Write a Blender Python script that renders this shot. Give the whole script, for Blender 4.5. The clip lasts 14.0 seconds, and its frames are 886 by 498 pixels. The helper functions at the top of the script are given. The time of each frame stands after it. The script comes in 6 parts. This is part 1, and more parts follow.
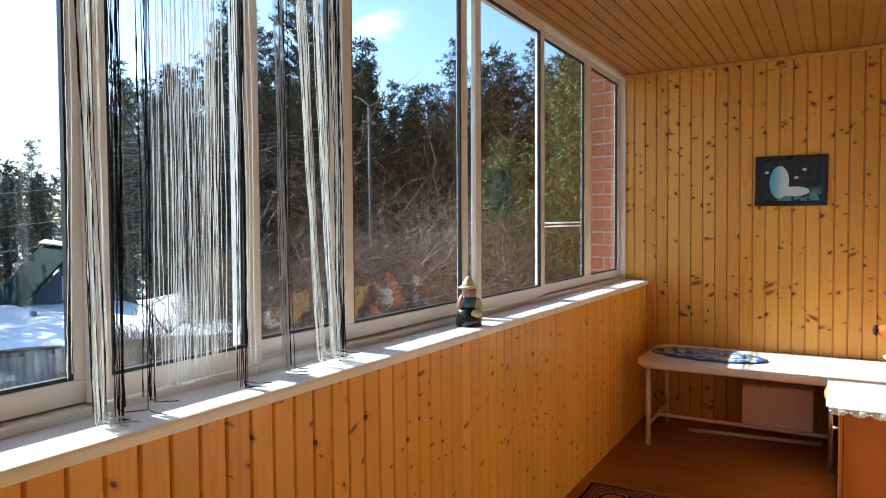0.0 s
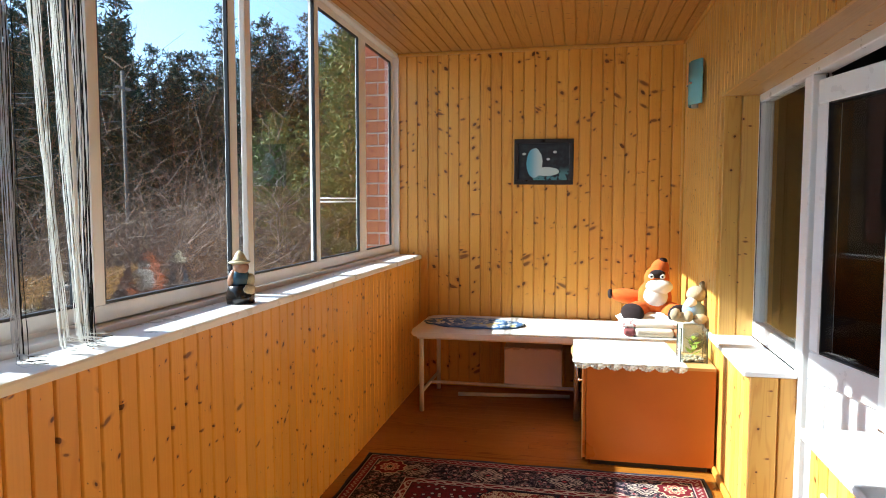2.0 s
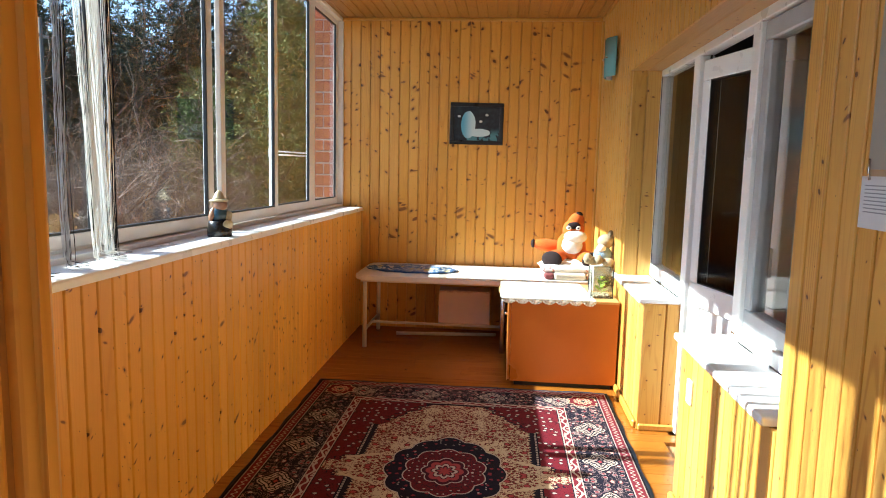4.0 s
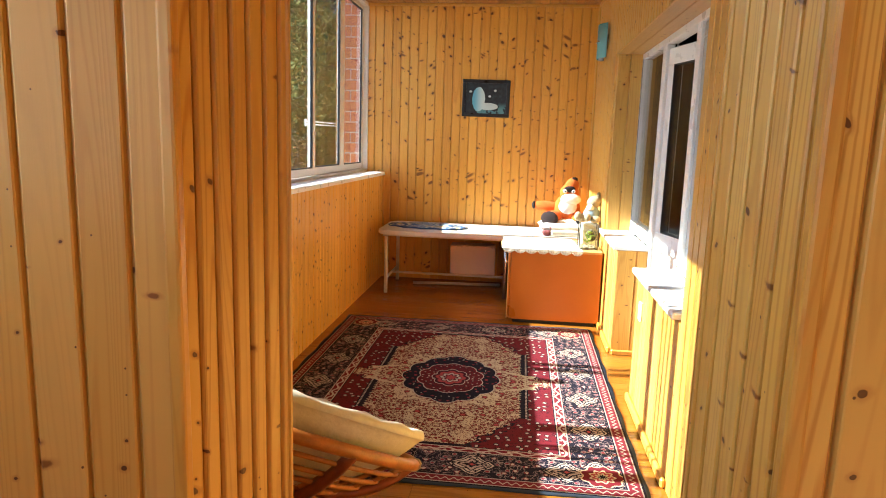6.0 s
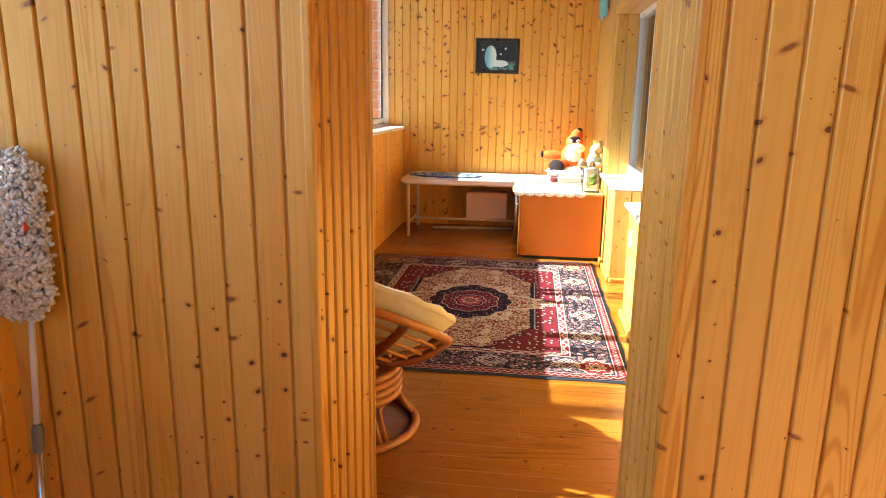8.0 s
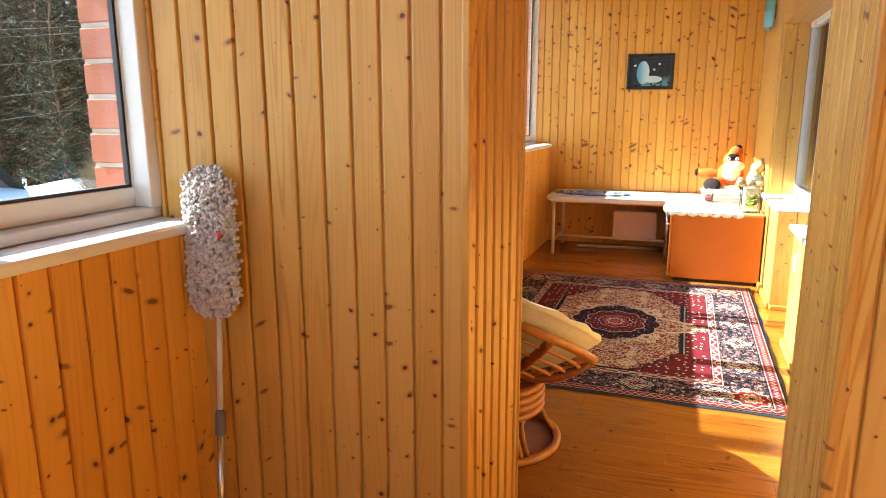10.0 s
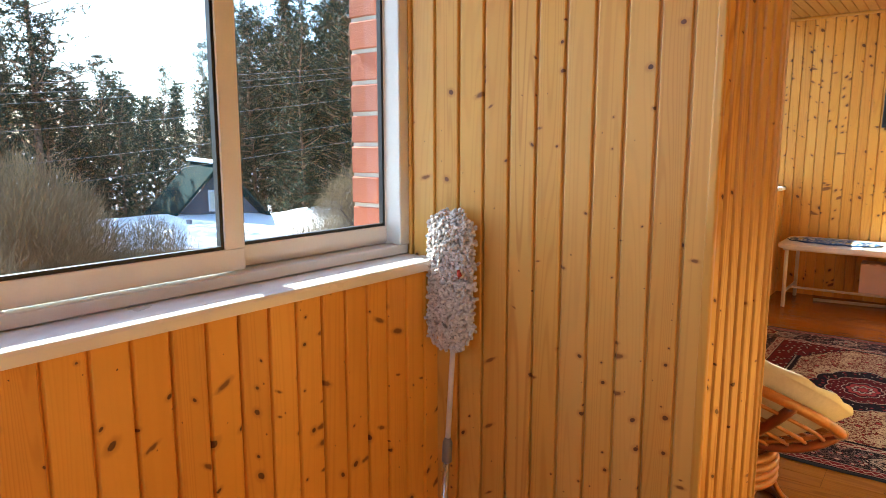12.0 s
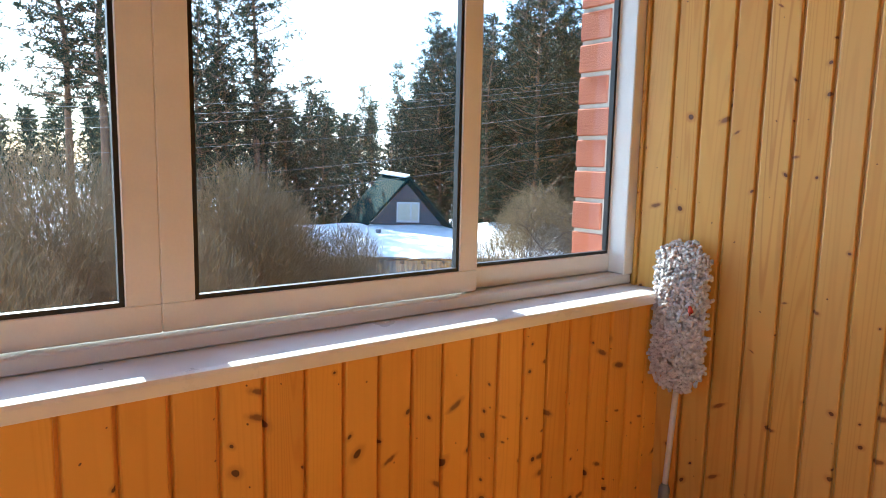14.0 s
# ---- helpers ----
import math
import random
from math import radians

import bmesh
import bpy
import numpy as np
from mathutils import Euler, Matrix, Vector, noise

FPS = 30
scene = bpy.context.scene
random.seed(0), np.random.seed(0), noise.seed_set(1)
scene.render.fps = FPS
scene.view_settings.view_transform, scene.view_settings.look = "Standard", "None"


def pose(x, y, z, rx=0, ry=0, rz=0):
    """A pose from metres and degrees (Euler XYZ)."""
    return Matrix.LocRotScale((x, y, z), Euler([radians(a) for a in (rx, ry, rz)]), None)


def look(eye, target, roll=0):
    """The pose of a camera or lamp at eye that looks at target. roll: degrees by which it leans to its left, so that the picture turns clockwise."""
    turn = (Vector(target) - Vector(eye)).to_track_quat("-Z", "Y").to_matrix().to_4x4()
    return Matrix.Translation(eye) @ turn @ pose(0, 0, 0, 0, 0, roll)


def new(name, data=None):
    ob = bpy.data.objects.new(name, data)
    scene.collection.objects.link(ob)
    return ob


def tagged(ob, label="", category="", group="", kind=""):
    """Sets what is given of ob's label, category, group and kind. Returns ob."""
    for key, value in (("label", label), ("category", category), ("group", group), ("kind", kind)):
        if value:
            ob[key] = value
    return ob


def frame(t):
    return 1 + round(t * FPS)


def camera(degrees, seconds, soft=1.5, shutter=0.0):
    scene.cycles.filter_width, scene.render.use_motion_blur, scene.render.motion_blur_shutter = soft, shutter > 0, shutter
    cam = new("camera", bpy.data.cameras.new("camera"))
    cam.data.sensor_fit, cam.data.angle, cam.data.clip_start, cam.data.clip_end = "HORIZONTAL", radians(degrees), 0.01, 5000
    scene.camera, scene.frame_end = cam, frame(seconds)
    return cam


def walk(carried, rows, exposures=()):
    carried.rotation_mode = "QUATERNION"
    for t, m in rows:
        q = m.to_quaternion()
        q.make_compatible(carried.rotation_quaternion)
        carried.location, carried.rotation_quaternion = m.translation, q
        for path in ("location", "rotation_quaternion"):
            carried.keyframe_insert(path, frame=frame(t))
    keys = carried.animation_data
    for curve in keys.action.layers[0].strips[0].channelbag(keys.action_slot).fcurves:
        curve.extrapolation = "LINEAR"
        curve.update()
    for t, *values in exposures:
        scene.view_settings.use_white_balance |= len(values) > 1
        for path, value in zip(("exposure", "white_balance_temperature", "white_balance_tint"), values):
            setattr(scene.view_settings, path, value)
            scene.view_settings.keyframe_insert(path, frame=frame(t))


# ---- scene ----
cam = camera(67.3, 14.0, 1.0)
PATH = [
    (0, (1.473, -5.257, 1.534), (0.451, -3.54, 1.45), -0.6),
    (0.5, (1.469, -5.241, 1.536), (0.537, -3.474, 1.433), -0.3),
    (1, (1.484, -5.242, 1.528), (0.724, -3.394, 1.429), -0.2),
    (1.5, (1.478, -5.232, 1.511), (0.898, -3.322, 1.385), -0.4),
    (2, (1.458, -5.222, 1.501), (1.056, -3.268, 1.353), -0.1),
    (2.5, (1.435, -5.258, 1.477), (1.135, -3.287, 1.314), 0.2),
    (3, (1.438, -5.356, 1.466), (1.155, -3.383, 1.307), 1.0),
    (3.5, (1.459, -5.51, 1.463), (1.201, -3.536, 1.275), 1.5),
    (4, (1.424, -5.746, 1.436), (1.249, -3.769, 1.186), 1.3),
    (4.2, (1.429, -5.815, 1.436), (1.273, -3.845, 1.13), 1.2),
    (6.3, (1.574, -6.667, 1.411), (1.324, -4.713, 1.068), 2.0),
    (6.5, (1.586, -6.753, 1.412), (1.323, -4.811, 1.012), 2.0),
    (7, (1.581, -6.942, 1.416), (1.354, -4.992, 1.035), 1.7),
    (7.2, (1.568, -7.034, 1.411), (1.378, -5.086, 0.996), 1.2),
    (9.3, (1.572, -7.245, 1.4), (1.082, -5.362, 0.936), -0.3),
    (9.5, (1.575, -7.249, 1.404), (1.043, -5.372, 0.962), -0.3),
    (10, (1.56, -7.25, 1.412), (0.896, -5.408, 1.004), -0.1),
    (10.5, (1.545, -7.266, 1.426), (0.731, -5.478, 1.051), -0.4),
    (11, (1.528, -7.285, 1.437), (0.586, -5.555, 1.091), -0.1),
    (11.5, (1.515, -7.306, 1.444), (0.479, -5.623, 1.133), -0.1),
    (12, (1.496, -7.326, 1.447), (0.3, -5.752, 1.143), -0.0),
    (12.5, (1.465, -7.338, 1.451), (0.116, -5.888, 1.169), 0.2),
    (13, (1.399, -7.386, 1.458), (-0.058, -6.041, 1.192), 0.8),
    (13.5, (1.372, -7.398, 1.472), (-0.137, -6.113, 1.204), 1.2),
    (14, (1.371, -7.405, 1.469), (-0.198, -6.192, 1.208), 1.2),
]
walk(cam, [(t, look(eye, target, roll)) for t, eye, target, roll in PATH],
     exposures=[(0, 1.48, 5420, 1), (2.0, 1.74, 5400, 1), (4.2, 1.86, 5500, 0), (6.3, 2.30, 5800, 0), (9.5, 2.62, 5900, 0), (11.0, 2.50, 5700, -1), (12.5, 2.40, 5400, -2), (14.0, 2.22, 5250, -1)])

# ---- world, sun and exposure ----
SUN_WAY = Vector((1.0, 0.02, -0.725)).normalized()


def make_world():
    w = bpy.data.worlds.new("sky_world")
    scene.world = w
    w.use_nodes = True
    nt = w.node_tree
    nt.nodes.clear()
    sky = nt.nodes.new("ShaderNodeTexSky")
    sky.sky_type, sky.sun_disc = "NISHITA", False
    sky.sun_elevation = math.asin(-SUN_WAY.z)
    sky.sun_rotation = math.atan2(-SUN_WAY.x, -SUN_WAY.y)
    sky.dust_density, sky.ozone_density = 1.0, 2.0
    co = nt.nodes.new("ShaderNodeTexCoord")
    mp = nt.nodes.new("ShaderNodeMapping")
    mp.inputs["Scale"].default_value = (1.0, 1.0, 2.6)
    nz = nt.nodes.new("ShaderNodeTexNoise")
    nz.inputs["Scale"].default_value, nz.inputs["Detail"].default_value = 3.2, 6.0
    ramp = nt.nodes.new("ShaderNodeValToRGB")
    ramp.color_ramp.elements[0].position, ramp.color_ramp.elements[1].position = 0.58, 0.72
    mix = nt.nodes.new("ShaderNodeMix")
    mix.data_type = "RGBA"
    mix.inputs[7].default_value = (9.0, 9.2, 9.6, 1)
    bg = nt.nodes.new("ShaderNodeBackground")
    bg.inputs["Strength"].default_value = 0.10
    out = nt.nodes.new("ShaderNodeOutputWorld")
    nt.links.new(co.outputs["Generated"], mp.inputs["Vector"])
    nt.links.new(mp.outputs["Vector"], nz.inputs["Vector"])
    nt.links.new(nz.outputs["Fac"], ramp.inputs["Fac"])
    nt.links.new(ramp.outputs["Color"], mix.inputs[0])
    nt.links.new(sky.outputs["Color"], mix.inputs[6])
    nt.links.new(mix.outputs[2], bg.inputs["Color"])
    nt.links.new(bg.outputs["Background"], out.inputs["Surface"])


make_world()
sun = new("sun", bpy.data.lights.new("sun", "SUN"))
sun.data.energy, sun.data.angle, sun.data.color = 5.0, radians(0.55), (1.0, 0.93, 0.82)
sun.rotation_mode = "QUATERNION"
sun.rotation_quaternion = SUN_WAY.to_track_quat("-Z", "Y")


# ---- node helpers ----
class V:
    """A node socket that does arithmetic."""

    def __init__(self, m, s):
        self.m, self.s = m, s

    def op(self, o, b=None, c=None, clamp=False):
        n = self.m.nt.nodes.new("ShaderNodeMath")
        n.operation, n.use_clamp = o, clamp
        for k, v in enumerate((self, b, c)):
            if v is None:
                continue
            if isinstance(v, V):
                self.m.nt.links.new(v.s, n.inputs[k])
            else:
                n.inputs[k].default_value = v
        return V(self.m, n.outputs[0])

    def __add__(self, b): return self.op("ADD", b)
    def __sub__(self, b): return self.op("SUBTRACT", b)
    def __mul__(self, b): return self.op("MULTIPLY", b)
    def __truediv__(self, b): return self.op("DIVIDE", b)
    def __radd__(self, b): return self.op("ADD", b)
    def __rmul__(self, b): return self.op("MULTIPLY", b)
    def __rsub__(self, b): return self.m.val(b).op("SUBTRACT", self)
    def gt(self, b): return self.op("GREATER_THAN", b)
    def lt(self, b): return self.op("LESS_THAN", b)
    def abs(self): return self.op("ABSOLUTE")
    def max(self, b): return self.op("MAXIMUM", b)
    def min(self, b): return self.op("MINIMUM", b)
    def sin(self): return self.op("SINE")
    def cos(self): return self.op("COSINE")
    def frac(self): return self.op("FRACT")
    def step(self, a, b):
        n = self.m.nt.nodes.new("ShaderNodeMapRange")
        n.interpolation_type = "SMOOTHSTEP"
        self.m.nt.links.new(self.s, n.inputs[0])
        n.inputs[1].default_value, n.inputs[2].default_value = a, b
        return V(self.m, n.outputs[0])


class Mat:
    """A node material under construction."""

    def __init__(self, name, rough=0.5, metal=0.0, color=None, spec=0.5):
        self.mat = bpy.data.materials.new(name)
        self.mat.use_nodes = True
        self.nt = self.mat.node_tree
        self.bsdf = self.nt.nodes["Principled BSDF"]
        self.bsdf.inputs["Roughness"].default_value = rough
        self.bsdf.inputs["Metallic"].default_value = metal
        self.bsdf.inputs["Specular IOR Level"].default_value = spec
        if color:
            self.bsdf.inputs["Base Color"].default_value = (*color, 1)

    def node(self, kind):
        return self.nt.nodes.new("ShaderNode" + kind)

    def val(self, x):
        n = self.node("Value")
        n.outputs[0].default_value = x
        return V(self, n.outputs[0])

    def coords(self):
        t, s = self.node("TexCoord"), self.node("SeparateXYZ")
        self.nt.links.new(t.outputs["Object"], s.inputs[0])
        return [V(self, s.outputs[k]) for k in range(3)]

    def rnd(self, island=False):
        if island:
            return V(self, self.node("NewGeometry").outputs["Random Per Island"])
        return V(self, self.node("ObjectInfo").outputs["Random"])

    def xyz(self, x, y, z):
        n = self.node("CombineXYZ")
        for k, v in enumerate((x, y, z)):
            if isinstance(v, V):
                self.nt.links.new(v.s, n.inputs[k])
            else:
                n.inputs[k].default_value = v
        return V(self, n.outputs[0])

    def noise(self, vec, scale=1.0, detail=3.0, rough=0.55, dist=0.0):
        n = self.node("TexNoise")
        self.nt.links.new(vec.s, n.inputs["Vector"])
        n.inputs["Scale"].default_value, n.inputs["Detail"].default_value = scale, detail
        n.inputs["Roughness"].default_value, n.inputs["Distortion"].default_value = rough, dist
        return V(self, n.outputs["Fac"])

    def voronoi(self, vec, scale=1.0, feature="F1", rand=1.0, dims="3D"):
        n = self.node("TexVoronoi")
        n.feature, n.voronoi_dimensions = feature, dims
        self.nt.links.new(vec.s, n.inputs["Vector"])
        n.inputs["Scale"].default_value, n.inputs["Randomness"].default_value = scale, rand
        s = self.node("SeparateColor")
        self.nt.links.new(n.outputs["Color"], s.inputs[0])
        return V(self, n.outputs["Distance"]), V(self, s.outputs[0]), V(self, s.outputs[1])

    def mix(self, f, a, b, blend="MIX"):
        n = self.node("Mix")
        n.data_type, n.blend_type = "RGBA", blend
        for k, v in ((0, f), (6, a), (7, b)):
            if isinstance(v, V):
                self.nt.links.new(v.s, n.inputs[k])
            elif isinstance(v, (int, float)):
                n.inputs[k].default_value = v
            else:
                n.inputs[k].default_value = (*v, 1)
        return V(self, n.outputs[2])

    def color(self, v):
        self.nt.links.new(v.s, self.bsdf.inputs["Base Color"])
        return self

    def rough(self, v):
        self.nt.links.new(v.s, self.bsdf.inputs["Roughness"])
        return self

    def bump(self, v, dist=0.002, strength=0.6):
        n = self.node("Bump")
        n.inputs["Distance"].default_value, n.inputs["Strength"].default_value = dist, strength
        self.nt.links.new(v.s, n.inputs["Height"])
        self.nt.links.new(n.outputs[0], self.bsdf.inputs["Normal"])
        return self


def pine(name, light, dark, rough=0.38, axis=2, island=False, knots=0.5, knot_size=1.0, redder=(0.40, 0.15, 0.025), whorl=0.0, grain=1.0):
    """Varnished knotty pine; the grain runs along the given axis of the piece."""
    m = Mat(name, rough, spec=0.5)
    c = m.coords()
    g, a, b = c[axis], c[(axis + 1) % 3], c[(axis + 2) % 3]
    if axis == 1:
        a, b = b, a
    r = m.rnd(island)
    r2 = (r * 17.31).frac()
    r3 = (r * 71.7).frac()
    ga = g + r * 91.0
    rag = m.noise(m.xyz(a * 3.0, ga * 2.2, r2 * 9.0), 34.0, 3.0) - 0.5
    # branches grow in whorls, so knots crowd at some heights
    crowd = m.noise(m.xyz(r3 * 0.30, g * 3.0, r2 * 0.25), 2.0, 1.0).step(0.50, 0.57) * whorl + (1.0 - whorl)

    def layer(across, along, chance, small, big, shift, crowding=0.8):
        d, kr, kg = m.voronoi(m.xyz(a * across + r2 * 40.0 + shift, ga * along + a * (r3 - 0.5) * along * 1.2 + shift, 0.0), 1.0, dims="2D", rand=0.9)
        size = kg * kg * (big - small) + small
        return (d + rag * small * 1.8) / size, (kr + (1.0 - crowd) * crowding).lt(chance)

    e1, h1 = layer(24.0, 24.0, 0.20 * knots, 0.045, 0.075, 3.1, 0.0)
    e2, h2 = layer(10.5, 11.5, 0.72 * knots, 0.035 * knot_size, 0.105 * knot_size, 7.7)
    e3, h3 = layer(8.0, 19.0, 0.22 * knots, 0.06 * knot_size, 0.20 * knot_size, 5.2)

    def spot(e, here, lo, hi):
        return (1.0 - e.step(lo, hi)) * here

    knot = spot(e1, h1, 0.6, 1.0).max(spot(e2, h2, 0.75, 1.0))
    spike = spot(e3, h3, 0.5, 1.0)
    heart = spot(e2, h2, 0.2, 0.65)
    halo = spot(e2, h2, 0.7, 2.6).max(spot(e3, h3, 0.6, 1.7))
    v = m.xyz(a + r2 * 13.0, b + r3 * 13.0, ga * 0.05)
    field = m.noise(v, 7.0, 2.0, 0.5, 0.35) + halo * 0.012
    rings = (field * 150.0).sin() * 0.5 + 0.5
    fine = m.noise(m.xyz(a * 1.0 + r2 * 7.0, b + r3 * 9.0, ga * 0.012), 420.0, 3.0, 0.6)
    broad = m.noise(m.xyz(a * 4.0, b * 4.0, ga * 1.2), 1.3, 3.0)
    line = (rings * rings * 0.62 + fine * 0.38).step(0.30, 0.95)
    base = m.mix(line * (r3 * r3 * 0.9 + 0.3) * grain, light, dark)
    base = m.mix(r.step(0.0, 1.0) * 0.40 + (broad - 0.5) * 0.7, base, m.mix(0.55, base, redder))
    base = m.mix(r2 * r2 * 0.45, base, (min(1.0, light[0] * 1.12), light[1] * 1.25, light[2] * 1.9))
    base = m.mix(halo * 0.5, base, redder)
    base = m.mix(spike * 0.8, base, (0.14, 0.04, 0.007))
    base = m.mix(knot * 0.94, base, (0.085, 0.020, 0.004))
    base = m.mix(heart * 0.5, base, (0.13, 0.038, 0.008))
    m.color(base)
    m.rough(fine * 0.16 + (rough - 0.08) + rag * 0.1)
    m.bump(fine * 0.5 + rings * 0.35 + knot * 0.4, 0.0006, 0.5)
    m.bsdf.inputs["Coat Weight"].default_value = 0.05
    m.bsdf.inputs["Coat Roughness"].default_value = 0.22
    return m.mat


def plain(name, color, rough=0.5, metal=0.0, vary=0.12, scale=9.0, bump=0.0, bscale=60.0):
    """A painted or woven surface with two scales of variation."""
    m = Mat(name, rough, metal)
    c = m.coords()
    v = m.xyz(*c)
    n1, n2 = m.noise(v, scale, 4.0), m.noise(v, bscale * 3, 3.0)
    f = (n1 * 0.7 + n2 * 0.3).step(0.3, 0.75)
    m.color(m.mix(f, tuple(x * (1 - vary) for x in color), tuple(min(1, x * (1 + vary * 0.6)) for x in color)))
    m.rough(n1 * 0.2 + (rough - 0.1))
    if bump:
        m.bump(m.noise(v, bscale, 4.0), bump, 0.7)
    return m.mat


def glass_mat(name, tint=(1, 1, 1), gloss=1.0):
    m = Mat(name)
    nt = m.nt
    tr, gl, fr, mx = m.node("BsdfTransparent"), m.node("BsdfGlossy"), m.node("LayerWeight"), m.node("MixShader")
    tr.inputs["Color"].default_value = (*tint, 1)
    gl.inputs["Roughness"].default_value = 0.0
    f = (V(m, fr.outputs["Facing"]).op("POWER", 5.0) * 0.9 + 0.045) * gloss
    nt.links.new(f.s, mx.inputs[0])
    nt.links.new(tr.outputs[0], mx.inputs[1])
    nt.links.new(gl.outputs[0], mx.inputs[2])
    nt.links.new(mx.outputs[0], nt.nodes["Material Output"].inputs["Surface"])
    return m.mat


PINE = pine("pine_cladding", (0.69, 0.385, 0.070), (0.53, 0.238, 0.031), knots=0.42, knot_size=0.9)
PINE_KNOTTY = pine("knotty_pine", (0.72, 0.35, 0.043), (0.56, 0.215, 0.018), knots=0.95, knot_size=1.9, whorl=0.88, grain=0.6)
PINE_LOW = pine("pine_cladding_lower", (0.82, 0.40, 0.042), (0.68, 0.285, 0.021), knots=0.55, knot_size=1.1, grain=0.6)
# wall pine toned down, so the ceiling's weaker light sits in the colour
PINE_CEIL_DIM = pine("pine_ceiling_dimmed", (0.42, 0.195, 0.031), (0.30, 0.120, 0.014), axis=1, island=True, knots=0.45)
PINE_TRIM = pine("pine_trim", (0.64, 0.33, 0.05), (0.52, 0.22, 0.025), knots=0.15)
FLOOR_WOOD = pine("floor_wood", (0.31, 0.118, 0.011), (0.20, 0.064, 0.006), rough=0.22, axis=0, knots=0.08, redder=(0.22, 0.055, 0.008))
WALL_BACK = plain("wall_backing", (0.42, 0.24, 0.1), 0.8)
WHITE_PVC = plain("white_plastic", (0.86, 0.86, 0.85), 0.3, vary=0.02)
ALU = plain("painted_aluminium", (0.79, 0.77, 0.73), 0.38, 0.0, vary=0.05)
BLACK = plain("black_rubber", (0.012, 0.012, 0.013), 0.5)
GLASS = glass_mat("window_glass")
DUSTY = glass_mat("dusty_glass", (0.93, 0.94, 0.93), 0.6)
LAQUER = plain("orange_veneer", (0.52, 0.15, 0.012), 0.3, vary=0.10, scale=3.0)
LIGHT_WOOD = plain("light_veneer", (0.60, 0.34, 0.12), 0.4, vary=0.1)
CLOTH_WHITE = plain("white_cloth", (0.80, 0.79, 0.75), 0.85, vary=0.06, bump=0.001, bscale=300)
METAL = plain("chrome_metal", (0.62, 0.62, 0.63), 0.25, 0.9, vary=0.08)
CREAM = plain("cream_paint", (0.66, 0.60, 0.48), 0.45)
CANE = plain("rattan_cane", (0.42, 0.155, 0.03), 0.33, vary=0.3, scale=25.0)
CANE_DARK = plain("dark_rattan_cane", (0.22, 0.05, 0.012), 0.33, vary=0.3, scale=25.0)


# ---- mesh helpers ----
def mesh_from(name, verts, faces, mats=(), midx=None, smooth=False):
    me = bpy.data.meshes.new(name)
    me.from_pydata([tuple(v) for v in verts], [], faces)
    for m in mats:
        me.materials.append(m)
    if midx is not None:
        me.polygons.foreach_set("material_index", midx)
    if smooth:
        me.polygons.foreach_set("use_smooth", [True] * len(me.polygons))
    me.update()
    return me


def bm_mesh(name, bm, mats, smooth=False):
    me = bpy.data.meshes.new(name)
    bmesh.ops.recalc_face_normals(bm, faces=bm.faces)
    if smooth:
        for f in bm.faces:
            f.smooth = True
    bm.to_mesh(me)
    bm.free()
    for m in (mats if isinstance(mats, (list, tuple)) else [mats]):
        me.materials.append(m)
    return me


def part(name, bm, material, parent=None, label="", smooth=False, at=None):
    """Links a bmesh as one mesh object under a thing or part."""
    ob = new(name, bm_mesh(name, bm, material, smooth))
    if parent is not None:
        ob.parent = parent
    if at is not None:
        ob.matrix_basis = at
    if label:
        tagged(ob, label)
    return ob


def thing(name, label, category, at=None, group="", kind=""):
    ob = new(name)
    ob.empty_display_size = 0.1
    if at is not None:
        ob.matrix_basis = at
    return tagged(ob, label, category, group, kind)


def box(bm, x0, x1, y0, y1, z0, z1, bevel=0.0, seg=1, mat=0):
    r = bmesh.ops.create_cube(bm, size=1, matrix=Matrix.LocRotScale(((x0 + x1) / 2, (y0 + y1) / 2, (z0 + z1) / 2), None, (abs(x1 - x0), abs(y1 - y0), abs(z1 - z0))))
    vs = r["verts"]
    fs = {f for v in vs for f in v.link_faces}
    for f in fs:
        f.material_index = mat
    if bevel:
        es = list({e for v in vs for e in v.link_edges})
        bmesh.ops.bevel(bm, geom=es, offset=bevel, segments=seg, affect="EDGES", profile=0.5)
    return bm


def B(*a, **k):
    return box(bmesh.new(), *a, **k)


def tube(bm, pts, r, n=8, caps=True, closed=False, mat=0):
    """A tube along points; r is one radius or one for each point."""
    pts = [Vector(p) for p in pts]
    k = len(pts)
    rings, up = [], Vector((0.013, 0.07, 1)).normalized()
    for i, p in enumerate(pts):
        a = pts[(i - 1) % k] if (closed or i) else p
        b = pts[(i + 1) % k] if (closed or i < k - 1) else p
        d = (b - a).normalized()
        s = d.cross(up)
        if s.length < 0.15:
            s = d.cross(Vector((1, 0.1, 0)))
        s.normalize()
        t = s.cross(d)
        rr = r[i] if isinstance(r, (list, tuple)) else r
        rings.append([bm.verts.new(p + (s * math.cos(2 * math.pi * j / n) + t * math.sin(2 * math.pi * j / n)) * rr) for j in range(n)])
    for i in range(k if closed else k - 1):
        A, C = rings[i], rings[(i + 1) % k]
        for j in range(n):
            f = bm.faces.new((A[j], A[(j + 1) % n], C[(j + 1) % n], C[j]))
            f.material_index, f.smooth = mat, True
    if caps and not closed:
        for ring in (rings[0], rings[-1]):
            bm.faces.new(ring).material_index = mat
    return bm


def ring_pts(r, z=0.0, n=32, cx=0.0, cy=0.0):
    return [(cx + r * math.cos(2 * math.pi * i / n), cy + r * math.sin(2 * math.pi * i / n), z) for i in range(n)]


